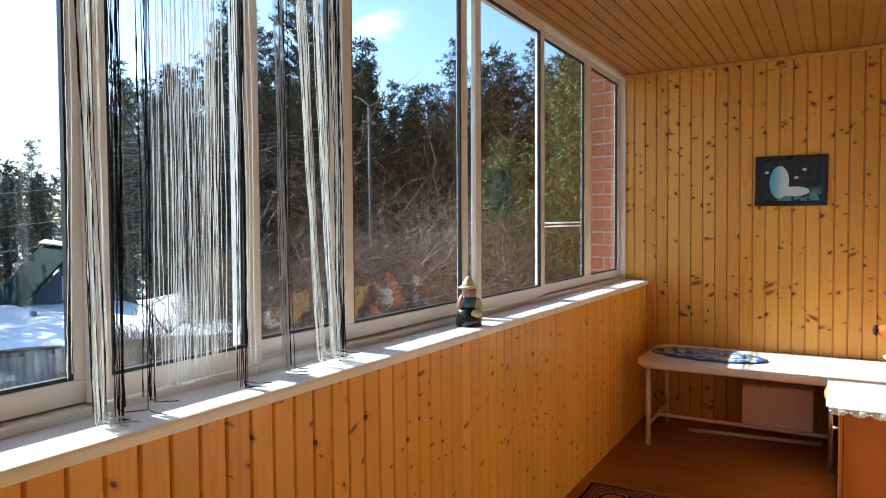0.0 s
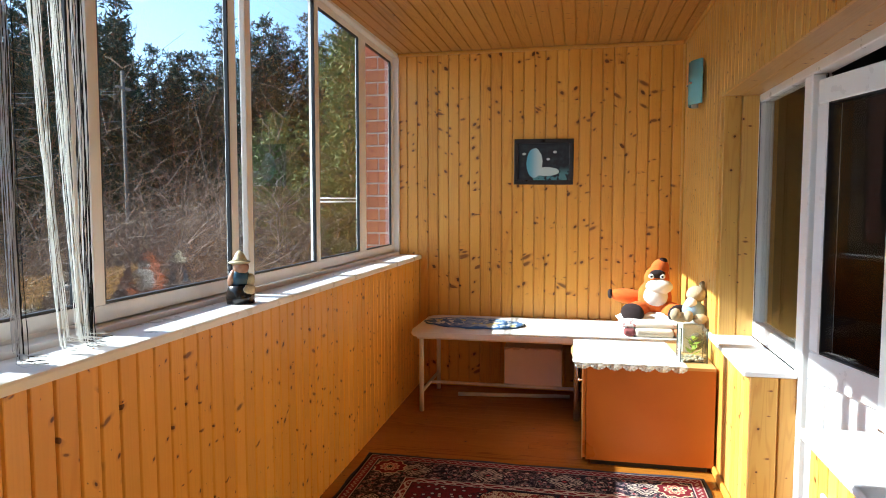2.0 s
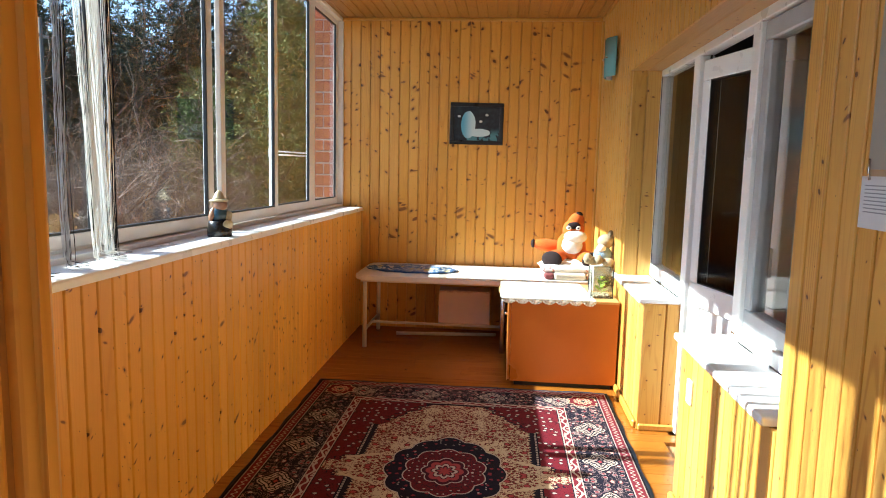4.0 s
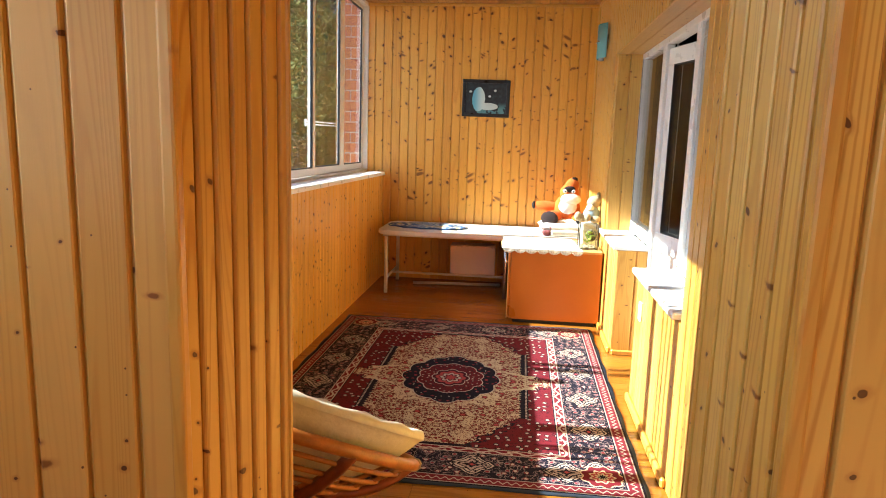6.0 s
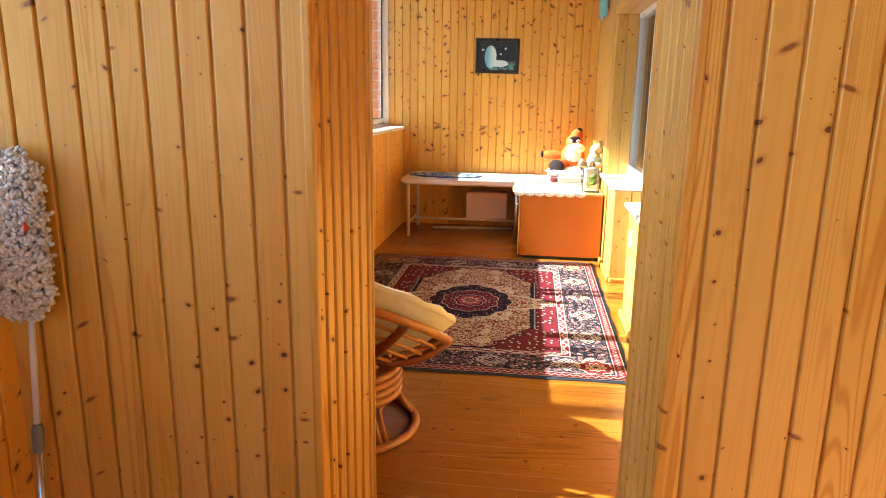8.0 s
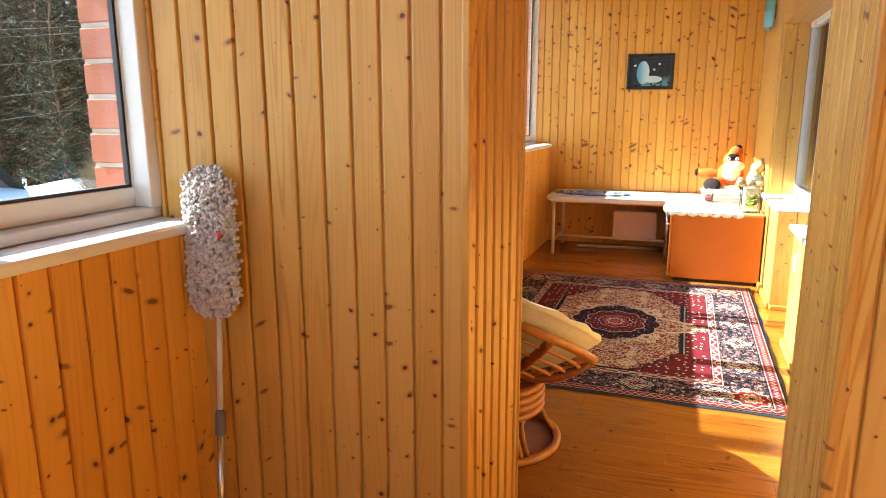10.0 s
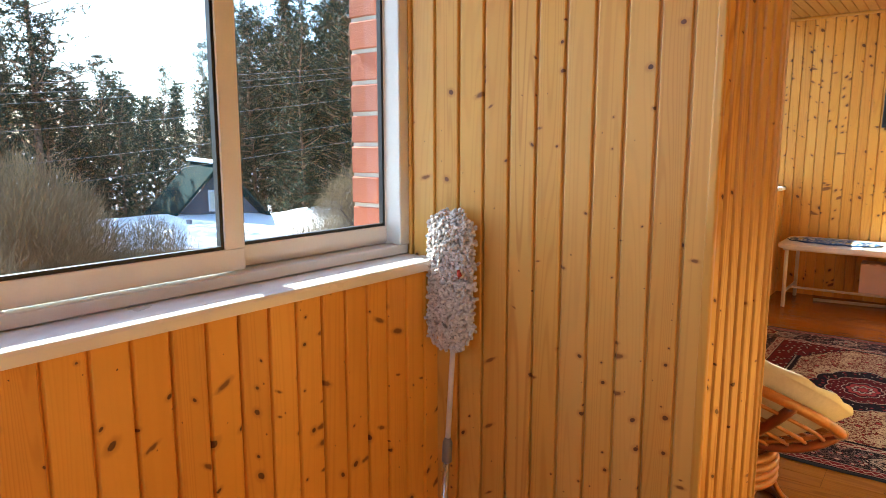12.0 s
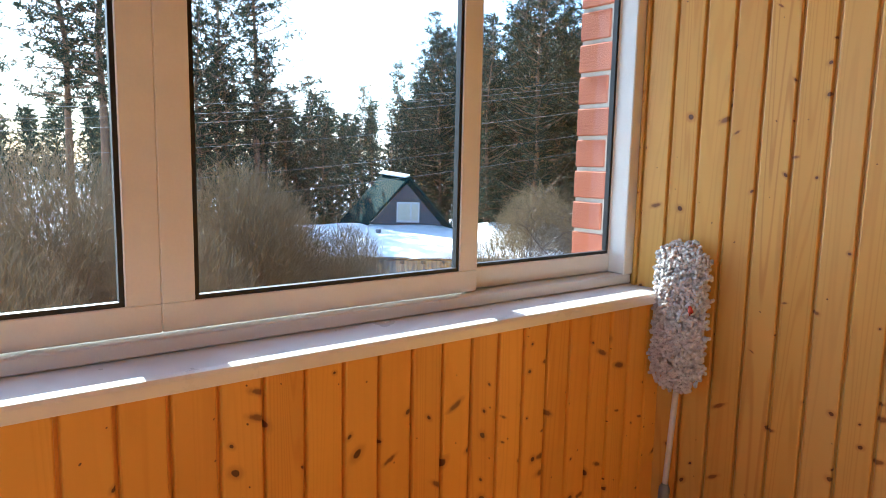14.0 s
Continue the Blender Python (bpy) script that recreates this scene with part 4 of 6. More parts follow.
def tablecloth():
    t = thing("tablecloth", "white cloth with a scalloped lace edge over the cabinet", "tablecloth")
    x0, x1 = CX0 - 0.045, 2.015
    bm = bmesh.new()
    nx, ny = 30, 36
    g = []
    for i in range(nx + 1):
        row = []
        for j in range(ny + 1):
            x = x0 + (x1 - x0) * i / nx + (0.05 * (1 - j / ny) - 0.02) * (i / nx)
            y = CY0 - 0.010 + (CY1 - CY0 + 0.02) * j / ny
            z = CZ + 0.004 + 0.0015 * math.sin(j * 1.4 + i * 0.1) + 0.001 * math.sin(i * 2.1)
            row.append(bm.verts.new((x, y, z)))
        g.append(row)
    for i in range(nx):
        for j in range(ny):
            bm.faces.new((g[i][j], g[i + 1][j], g[i + 1][j + 1], g[i][j + 1])).smooth = True
    part("cloth", bm, CLOTH_WHITE, t)
    lace = lace_mat()
    n = 7
    w = (x1 + 0.03 - x0) / n
    data = None
    for k in range(n):
        if data is None:
            bm = bmesh.new()
            c = bm.verts.new((0, 0, 0))
            rim = []
            for i in range(41):
                a = math.pi * i / 40
                q = w * 0.52 * (1 + 0.06 * math.cos(i * math.pi))
                rim.append(bm.verts.new((q * math.cos(a), -0.003 - 0.003 * math.sin(i), -q * 0.78 * math.sin(a))))
            mid = [bm.verts.new((v.co.x * 0.55, -0.004, v.co.z * 0.55)) for v in rim]
            for i in range(40):
                bm.faces.new((c, mid[i], mid[i + 1])), bm.faces.new((mid[i], rim[i], rim[i + 1], mid[i + 1]))
            data = bm_mesh("scallop", bm, lace)
        o = new("scallop", data)
        o.parent = t
        o.location = (x0 + w * (k + 0.5), CY0 - 0.013, CZ + 0.004)
        if k == 0:
            tagged(o, "crocheted lace scallop")
    bm = bmesh.new()
    for j in range(18):
        y = CY0 + 0.02 + j * 0.036
        blob(bm, (x0 - 0.004, y, CZ + 0.003), (0.010, 0.017, 0.003), 0, 8, 6)
    part("side_edging", bm, lace, t)


def fur(name, col, vary=0.25):
    return plain(name, col, 0.95, vary=vary, scale=18, bump=0.006, bscale=110)


ORANGE, WHITE_FUR, DARK_FUR, GREY_FUR, BLUE_FAB = fur("orange_plush", (0.62, 0.13, 0.012)), fur("white_plush", (0.78, 0.76, 0.72), 0.1), fur("dark_plush", (0.018, 0.008, 0.008)), fur("beige_plush", (0.42, 0.33, 0.2)), fur("blue_fabric", (0.26, 0.36, 0.47), 0.2)


def plush_toys():
    # orange plush toy sitting on a pillow, its back to the wall
    bm = bmesh.new()
    blob(bm, (0, 0, 0.16), (0.105, 0.095, 0.15), 0)
    blob(bm, (0.005, -0.05, 0.19), (0.075, 0.065, 0.085), 1)
    blob(bm, (0.012, -0.005, 0.31), (0.076, 0.072, 0.095), 0)
    blob(bm, (0.026, -0.062, 0.262), (0.080, 0.066, 0.056), 1)
    blob(bm, (0.005, -0.09, 0.292), (0.02, 0.02, 0.012), 0)
    blob(bm, (0.026, 0.0, 0.375), (0.056, 0.05, 0.085), 0, rot=(0, 14, 0))
    blob(bm, (0.046, -0.003, 0.440), (0.028, 0.026, 0.026), 2)
    blob(bm, (0.012, -0.072, 0.355), (0.045, 0.02, 0.03), 2)
    for sx in (-1, 1):
        blob(bm, (0.01 + sx * 0.032, -0.083, 0.338), (0.018, 0.010, 0.018), 1, 10, 8)
        blob(bm, (0.01 + sx * 0.032, -0.093, 0.337), (0.007, 0.004, 0.008), 2, 8, 6)
    blob(bm, (-0.15, 0.02, 0.172), (0.125, 0.055, 0.055), 0, rot=(0, 8, 0))
    blob(bm, (-0.266, 0.02, 0.186), (0.016, 0.036, 0.036), 2)
    for sx, yy in ((-1, 0.0), (1, 0.02)):
        blob(bm, (sx * 0.10, -0.09 + yy, 0.09), (0.065, 0.11, 0.065), 0, rot=(0, 0, sx * 24))
        blob(bm, (sx * 0.135 + 0.005, -0.185 + yy, 0.088), (0.075, 0.028, 0.068), 2, rot=(0, 0, sx * 24))
    toy = part("plush_toy", bm, [ORANGE, WHITE_FUR, DARK_FUR], at=pose(1.985, -0.30, BZ + 0.055, 0, 0, -4) @ Matrix.Diagonal((1.15, 1.1, 0.98, 1)))
    tagged(toy, "orange, white and black plush toy sitting on a pillow", "plush toy")
    # pillow
    bm = bmesh.new()
    n = 16
    for s in (1, -1):
        g = [[bm.verts.new(((i / n - 0.5) * 0.46 * (1 - 0.05 * math.cos(math.pi * (j / n - 0.5)) ), (j / n - 0.5) * 0.40, s * 0.066 * (max(0, math.sin(math.pi * i / n)) * max(0, math.sin(math.pi * j / n))) ** 0.45 * (1 + 0.15 * noise.noise(Vector((i * 0.5, j * 0.5, s)))))) for j in range(n + 1)] for i in range(n + 1)]
        for i in range(n):
            for j in range(n):
                f = bm.faces.new((g[i][j], g[i + 1][j], g[i + 1][j + 1], g[i][j + 1]))
                f.smooth = True
    bmesh.ops.remove_doubles(bm, verts=bm.verts, dist=0.0005)
    m = Mat("pillow_cloth", 0.9)
    c = m.coords()
    v = m.xyz(*c)
    side = (c[0] + (m.noise(v, 12.0, 1.0) - 0.5) * 0.1).abs().gt(0.13)
    spot = m.noise(v, 26.0, 1.0).gt(0.56)
    m.color(m.mix(side * spot * c[1].lt(-0.05), (0.78, 0.76, 0.72), (0.50, 0.22, 0.20)))
    m.bump(m.noise(v, 10.0, 3.0), 0.01, 0.5)
    tagged(part("pillow", bm, m.mat, at=pose(1.955, -0.38, BZ + 0.068, 0, 0, 2)), "white pillow with faded pink print under the toy", "pillow")
    # folded cloth roll in front
    b = thing("folded_blanket", "cream folded blanket with red and orange ends", "blanket", pose(1.965, -0.585, BZ + 0.001, 0, 0, 1))
    part("fold", B(-0.13, 0.115, -0.055, 0.055, 0, 0.052, 0.018, 3), plain("cream_cloth", (0.62, 0.56, 0.44), 0.9), b)
    part("fold_end", B(-0.205, -0.131, -0.05, 0.05, 0.002, 0.048, 0.02, 3), plain("wine_cloth", (0.22, 0.06, 0.06), 0.9, vary=0.4, scale=40), b, "wine-red patterned end")
    part("fold_end", B(0.116, 0.175, -0.05, 0.05, 0.002, 0.05, 0.02, 3), plain("orange_cloth", (0.48, 0.20, 0.08), 0.9, vary=0.4, scale=40), b, "orange patterned end")
    # second toy beside the wall
    bm = bmesh.new()
    blob(bm, (0, 0, 0.06), (0.075, 0.07, 0.075), 1)
    blob(bm, (0.02, 0.01, 0.17), (0.07, 0.065, 0.06), 0, rot=(0, -20, 0))
    blob(bm, (-0.02, -0.03, 0.115), (0.04, 0.04, 0.035), 2)
    blob(bm, (-0.09, -0.08, 0.02), (0.07, 0.035, 0.035), 0, rot=(0, 8, 25))
    blob(bm, (-0.135, -0.10, 0.04), (0.035, 0.03, 0.045), 0)
    blob(bm, (-0.05, -0.10, 0.03), (0.035, 0.04, 0.04), 0)
    blob(bm, (0.03, -0.09, 0.015), (0.05, 0.04, 0.035), 0)
    blob(bm, (0.055, 0.0, 0.235), (0.02, 0.02, 0.03), 0, 10, 8)
    for v in bm.verts:
        v.co += Vector((1, 1, 1)) * 0.006 * noise.noise(v.co * 60)
    toy = part("plush_toy", bm, [GREY_FUR, BLUE_FAB, WHITE_FUR], at=pose(2.135, -1.02, CZ + 0.20, 0, 0, 0) @ Matrix.Diagonal((0.86, 1.0, 0.85, 1)))
    tagged(toy, "small beige plush toy in a blue-grey jacket", "plush toy")
    tagged(part("box", B(2.065, 2.185, -1.09, -0.9, CZ + 0.001, CZ + 0.175, 0.004), plain("white_card", (0.7, 0.68, 0.62), 0.8)), "white carton carrying the small toy", "box")


def fish_tank():
    t = thing("glass_tank", "small glass tank with a green water plant", "aquarium", Matrix.Translation((2.092, -1.275, CZ + 0.001)))
    w, d, h, g = 0.070, 0.075, 0.195, 0.004
    G = glass_mat("tank_glass", (0.95, 0.98, 0.965), 1.0)
    part("base_pane", B(-w, w, -d, d, 0, g), G, t)
    for q in ((-w, w, -d, -d + g), (-w, w, d - g, d), (-w, -w + g, -d + g, d - g), (w - g, w, -d + g, d - g)):
        part("glass_wall", B(q[0], q[1], q[2], q[3], g, h), G, t)
    sil = plain("dark_silicone", (0.03, 0.035, 0.03), 0.4)
    for x in (-w, w):
        for y in (-d, d):
            part("silicone_edge", B(x - 0.003, x + 0.003, y - 0.003, y + 0.003, 0, h), sil, t)
    bm = bmesh.new()
    rng = random.Random(8)
    for i in range(70):
        blob(bm, (rng.uniform(-w + 0.012, w - 0.012), rng.uniform(-d + 0.012, d - 0.012), g + 0.006 + rng.uniform(0, 0.008)), (0.010, 0.009, 0.006), 0, 6, 4)
    part("gravel", bm, plain("gravel", (0.5, 0.42, 0.3), 0.8, vary=0.4, scale=40), t)
    blob_bm = blob(bmesh.new(), (0.03, 0.04, 0.10), (0.042, 0.02, 0.05))
    part("stone", blob_bm, plain("dark_stone", (0.12, 0.1, 0.07), 0.8), t)
    leafm = plain("pond_leaf", (0.30, 0.42, 0.05), 0.5, vary=0.3)
    for i in range(13):
        bm = bmesh.new()
        a, L = i * 2.4, rng.uniform(0.05, 0.1)
        p = Vector((0.0, -0.01, 0.03 + 0.008 * i))
        dd = Vector((math.cos(a), math.sin(a), rng.uniform(0.2, 0.9))).normalized()
        s = dd.cross(Vector((0, 0, 1))).normalized() * rng.uniform(0.010, 0.018)
        L = min(L, 0.062)
        v = [bm.verts.new(p), bm.verts.new(p + dd * L * 0.5 + s), bm.verts.new(p + dd * L), bm.verts.new(p + dd * L * 0.5 - s), bm.verts.new(p + dd * L * 0.5 - Vector((0, 0, 0.003)))]
        bm.faces.new((v[0], v[1], v[4])), bm.faces.new((v[1], v[2], v[4])), bm.faces.new((v[2], v[3], v[4])), bm.faces.new((v[3], v[0], v[4]))
        part("leaf", bm, leafm, t)


def wall_picture():
    x0, x1, z0, z1 = 0.952, 1.405, 1.615, 1.965
    p = thing("framed_picture", "dark-framed picture with a pale blue shape on black", "picture", Matrix.Translation(((x0 + x1) / 2, -0.002, (z0 + z1) / 2)))
    p.rotation_euler = (radians(-1.2), radians(0.5), 0)
    hx, hz, f = (x1 - x0) / 2, (z1 - z0) / 2, 0.034
    bm = bmesh.new()
    for q in ((-hx, hx, -hz, -hz + f), (-hx, hx, hz - f, hz), (-hx, -hx + f, -hz + f, hz - f), (hx - f, hx, -hz + f, hz - f)):
        box(bm, q[0], q[1], -0.020, -0.001, q[2], q[3], 0.005, 2)
    part("picture_frame", bm, plain("dark_frame", (0.016, 0.014, 0.016), 0.3), p, "black moulded frame")
    m = Mat("print", 0.35)
    x, y, z = m.coords()
    n = m.noise(m.xyz(x, 0.0, z), 24.0, 3.0)
    col = m.mix(n.step(0.4, 0.8), (0.010, 0.014, 0.022), (0.03, 0.045, 0.055))
    low = (1.0 - (z + 0.08).step(-0.03, 0.05)) * n.gt(0.45) * x.gt(-0.08)
    col = m.mix(low * 0.8, col, (0.14, 0.34, 0.36))
    e = n * 0.06
    bx, bz = (x + 0.07) / 0.062, (z + 0.01) / 0.115
    body = ((bx * bx + bz * bz).op("SQRT") + e * 3.0).lt(1.08)
    cx, cz = (x - 0.02) / 0.10, (z + 0.075) / 0.035
    tail = ((cx * cx + cz * cz).op("SQRT") + e * 3.0).lt(1.05)
    col = m.mix(body.max(tail) * 0.92, col, m.mix((x + 0.08).step(-0.04, 0.06), (0.14, 0.46, 0.62), (0.66, 0.76, 0.74)))
    for px, pz in ((0.085, 0.075), (0.035, 0.02), (-0.15, 0.06)):
        ex, ez = (x - px) / 0.016, (z - pz) / 0.012
        col = m.mix(((ex * ex + ez * ez) + n * 1.2).lt(1.3) * 0.9, col, (0.7, 0.75, 0.76))
    m.color(col)
    part("print", B(-hx + f, hx - f, -0.008, -0.004, -hz + f, hz - f), m.mat, p, "dark print with a pale shape")


def wall_lamp():
    l = thing("wall_lamp", "turquoise frosted glass wall lamp", "lamp", Matrix.Translation((RX, -0.72, 2.225)))
    part("back_plate", B(-0.02, -0.001, -0.05, 0.05, -0.06, 0.06, 0.004), METAL, l)
    bm = bmesh.new()
    n = 12
    pts = []
    for i in range(n + 1):
        y = -0.145 + 0.29 * i / n
        pts.append((-0.085 + 0.055 * (y / 0.145) ** 2, y))
    lo, hi = [], []
    for t in (0, 0.006):
        lo.append([bm.verts.new((x + t, y, -0.135)) for x, y in pts])
        hi.append([bm.verts.new((x + t, y, 0.135)) for x, y in pts])
    for i in range(n):
        for t in (0, 1):
            bm.faces.new((lo[t][i], lo[t][i + 1], hi[t][i + 1], hi[t][i])).smooth = True
        bm.faces.new((lo[0][i], lo[0][i + 1], lo[1][i + 1], lo[1][i])), bm.faces.new((hi[0][i], hi[0][i + 1], hi[1][i + 1], hi[1][i]))
    for e in (0, n):
        bm.faces.new((lo[0][e], hi[0][e], hi[1][e], lo[1][e]))
    part("shade", bm, plain("turquoise_glass", (0.16, 0.42, 0.47), 0.25, vary=0.08), l, "curved turquoise glass shade")
    for y in (-0.06, 0.06):
        part("screw", tube(bmesh.new(), [(-0.03, y, 0.0), (-0.092, y, 0.0)], 0.005, 8), METAL, l)
    part("socket", tube(bmesh.new(), [(-0.045, 0, -0.15), (-0.045, 0, -0.06)], 0.022, 12), plain("grey_socket", (0.3, 0.33, 0.35), 0.4), l)


def gnome():
    bm = bmesh.new()
    lathe(bm, [(0.055, 0), (0.057, 0.025), (0.052, 0.05), (0.048, 0.07), (0.03, 0.08)], 18, 0)
    blob(bm, (0.0, 0, 0.10), (0.040, 0.036, 0.045), 1)
    blob(bm, (0.0, -0.01, 0.145), (0.032, 0.03, 0.030), 2)
    blob(bm, (0.0, 0.0, 0.165), (0.045, 0.042, 0.010), 3)
    lathe(bm, [(0.034, 0.168), (0.026, 0.18), (0.018, 0.198), (0.006, 0.212)], 14, 3)
    blob(bm, (0.03, -0.02, 0.085), (0.022, 0.02, 0.035), 3, rot=(20, 0, 20))
    blob(bm, (0.012, -0.045, 0.055), (0.03, 0.012, 0.022), 3)
    blob(bm, (-0.035, 0.005, 0.105), (0.014, 0.016, 0.035), 2, rot=(0, 20, 0))
    ob = part("figurine", bm, [plain("black_glaze", (0.015, 0.014, 0.013), 0.25), plain("blue_glaze", (0.03, 0.08, 0.13), 0.3, vary=0.4, scale=40),
                               plain("clay_glaze", (0.38, 0.20, 0.12), 0.35, vary=0.3, scale=40), plain("buff_glaze", (0.55, 0.47, 0.28), 0.35, vary=0.3, scale=40)], at=pose(0.112, -2.76, SILL + 0.0275, -0.6, 0, 60))
    tagged(ob, "small glazed figurine standing on the window sill", "figurine")


bench(), oval_mat(), storage_box(), cabinet(), tablecloth(), plush_toys(), fish_tank(), wall_picture(), wall_lamp(), gnome()


# ---- string curtain ----
def strand_mat(name, col, glint):
    m = Mat(name, 0.6)
    x, y, z = m.coords()
    n = m.noise(m.xyz(x * 3.0, y * 3.0, z), 190.0, 2.0)
    m.color(m.mix(n.gt(glint), col, (0.8, 0.8, 0.8)))
    m.rough(0.7 - n.gt(glint) * 0.4)
    thru, both = m.node("BsdfTranslucent"), m.node("MixShader")
    thru.inputs["Color"].default_value = (*col, 1)
    both.inputs[0].default_value = 0.55
    m.nt.links.new(m.bsdf.outputs[0], both.inputs[1])
    m.nt.links.new(thru.outputs[0], both.inputs[2])
    m.nt.links.new(both.outputs[0], m.nt.nodes["Material Output"].inputs["Surface"])
    return m.mat


def string_curtain():
    c = thing("string_curtain", "black, white and silver string curtain before the window", "curtain")
    WH, BK, SI = strand_mat("white_string", (0.86, 0.86, 0.84), 0.72), strand_mat("black_string", (0.012, 0.012, 0.014), 0.69), strand_mat("silver_string", (0.72, 0.73, 0.75), 0.60)
    rod = tube(bmesh.new(), [(0.115, -4.75, CEIL - 0.05), (0.115, -3.38, CEIL - 0.05)], 0.008, 8)
    part("rod", rod, WHITE_PVC, c)
    rng = random.Random(12)
    # y at the top, y at the foot, how many, spread at the top and the foot, string, foot height
    groups = [(-4.458, -4.484, 2, 0.02, 0.02, WH, 1.20), (-4.427, -4.415, 15, 0.045, 0.03, WH, 1.105), (-4.435, -4.425, 3, 0.04, 0.03, BK, 1.12), (-4.36, -4.373, 6, 0.045, 0.03, BK, 1.10),
              (-4.283, -4.30, 4, 0.03, 0.02, BK, 1.11), (-4.19, -4.20, 13, 0.17, 0.17, SI, 1.14), (-4.15, -4.16, 9, 0.18, 0.15, WH, 1.18), (-4.10, -4.12, 8, 0.05, 0.05, WH, 1.19), (-4.04, -4.05, 2, 0.03, 0.03, WH, 1.17),
              (-4.012, -4.02, 5, 0.022, 0.018, BK, 1.10), (-3.985, -3.99, 3, 0.02, 0.02, WH, 1.12), (-3.865, -3.86, 5, 0.03, 0.02, SI, 1.11), (-3.85, -3.845, 3, 0.02, 0.012, BK, 1.10),
              (-3.785, -3.712, 14, 0.026, 0.020, WH, 1.11), (-3.71, -3.645, 14, 0.026, 0.022, WH, 1.11), (-3.618, -3.614, 6, 0.022, 0.018, BK, 1.10), (-3.63, -3.625, 2, 0.03, 0.02, SI, 1.11)]
    for yt, yb, n, st, sb, mat, zf in groups:
        n = int(n * (2.4 if mat is SI else 1.25 if mat is WH else 1.8))
        for i in range(n):
            u = (i + rng.random()) / n - 0.5
            a, b = yt + u * st, yb + u * sb
            zb = zf + rng.uniform(-0.012, 0.03)
            x0 = 0.115 + rng.uniform(-0.012, 0.012)
            r = rng.uniform(0.0007, 0.0011) * (1.25 if mat is WH else 1.45 if mat is BK else 1.0)
            knotted = mat is not WH or rng.random() < 0.3
            pts, radii = [], []
            for k in range(56):
                f = k / 55
                z = CEIL - 0.05 + (zb - CEIL + 0.05) * f
                pts.append((x0 + 0.004 * math.sin(k * 0.2 + i) + 0.0004 * rng.gauss(0, 1), a + (b - a) * f ** 1.5 + 0.0022 * noise.noise(Vector((i * 3.1, k * 0.09, yt * 9))) + 0.0004 * rng.gauss(0, 1), z))
                radii.append(r * (rng.uniform(1.5, 2.2) if knotted and rng.random() < 0.2 else rng.uniform(0.8, 1.15)))
            if zf < 1.115 and rng.random() < 0.5:
                pts += [(x0 + 0.02, b + rng.uniform(0, 0.02), zb - 0.006), (x0 + rng.uniform(0.03, 0.05), b + rng.uniform(0.01, 0.05), zb - 0.008)]
                radii += [r, r]
            part("string", tube(bmesh.new(), pts, radii, 4), mat, c)


string_curtain()


# ---- calendar on the house wall ----
def calendar():
    c = thing("wall_calendar", "wall calendar with a copper-coloured photo and white page", "calendar", Matrix.Translation((RX - 0.003, 0, 0)))
    m = Mat("calendar_photo", 0.35)
    x, y, z = m.coords()
    n = m.noise(m.xyz(x, y, z), 14.0, 3.0)
    col = m.mix(n, (0.30, 0.31, 0.28), (0.42, 0.40, 0.33))
    ex, ez = (y + 4.40) / 0.10, (z - 1.63) / 0.11
    e = (ex * ex + ez * ez).op("SQRT")
    copper = m.mix((ex + n).step(-0.5, 1.0), (0.42, 0.14, 0.03), (0.06, 0.02, 0.008))
    col = m.mix(e.lt(1.0), col, copper)
    fx, fz = (y + 4.39) / 0.06, (z - 1.505) / 0.03
    f = ((fx * fx + fz * fz).op("SQRT") - 0.8).abs().lt(0.25)
    col = m.mix(f, col, (0.30, 0.12, 0.04))
    m.color(col)
    part("photo", B(-0.0015, 0.0, -4.62, -4.232, 1.447, 1.86), m.mat, c, "photo of a round copper shape")
    part("page", B(-0.003, -0.0016, -4.625, -4.215, 1.322, 1.433), plain("paper", (0.72, 0.73, 0.74), 0.7, vary=0.05), c, "white paper page")
    part("backing", B(-0.0014, 0.0, -4.62, -4.232, 1.433, 1.446), plain("card_strip", (0.5, 0.36, 0.2), 0.7), c)
    ink = plain("grey_ink", (0.3, 0.31, 0.33), 0.7)
    for i in range(8):
        part("print_bar", B(-0.0038, -0.0031, -4.33 + 0.01 * (i == 0), -4.232, 1.412 - i * 0.008, 1.4145 - i * 0.008), ink, c)
    part("print_bar", B(-0.0038, -0.0031, -4.47, -4.385, 1.365, 1.405), plain("black_ink", (0.03, 0.03, 0.03), 0.6), c)
    part("hook", tube(bmesh.new(), [(-0.006, -4.245, 1.47), (-0.008, -4.248, 1.44), (-0.006, -4.252, 1.425)], 0.0025, 6), METAL, c)


calendar()
tagged(part("wall_switch", B(RX - 0.012, RX + 0.0, -3.10, -3.04, 0.50, 0.60, 0.006, 2), WHITE_PVC), "small white switch box on the board parapet", "switch")


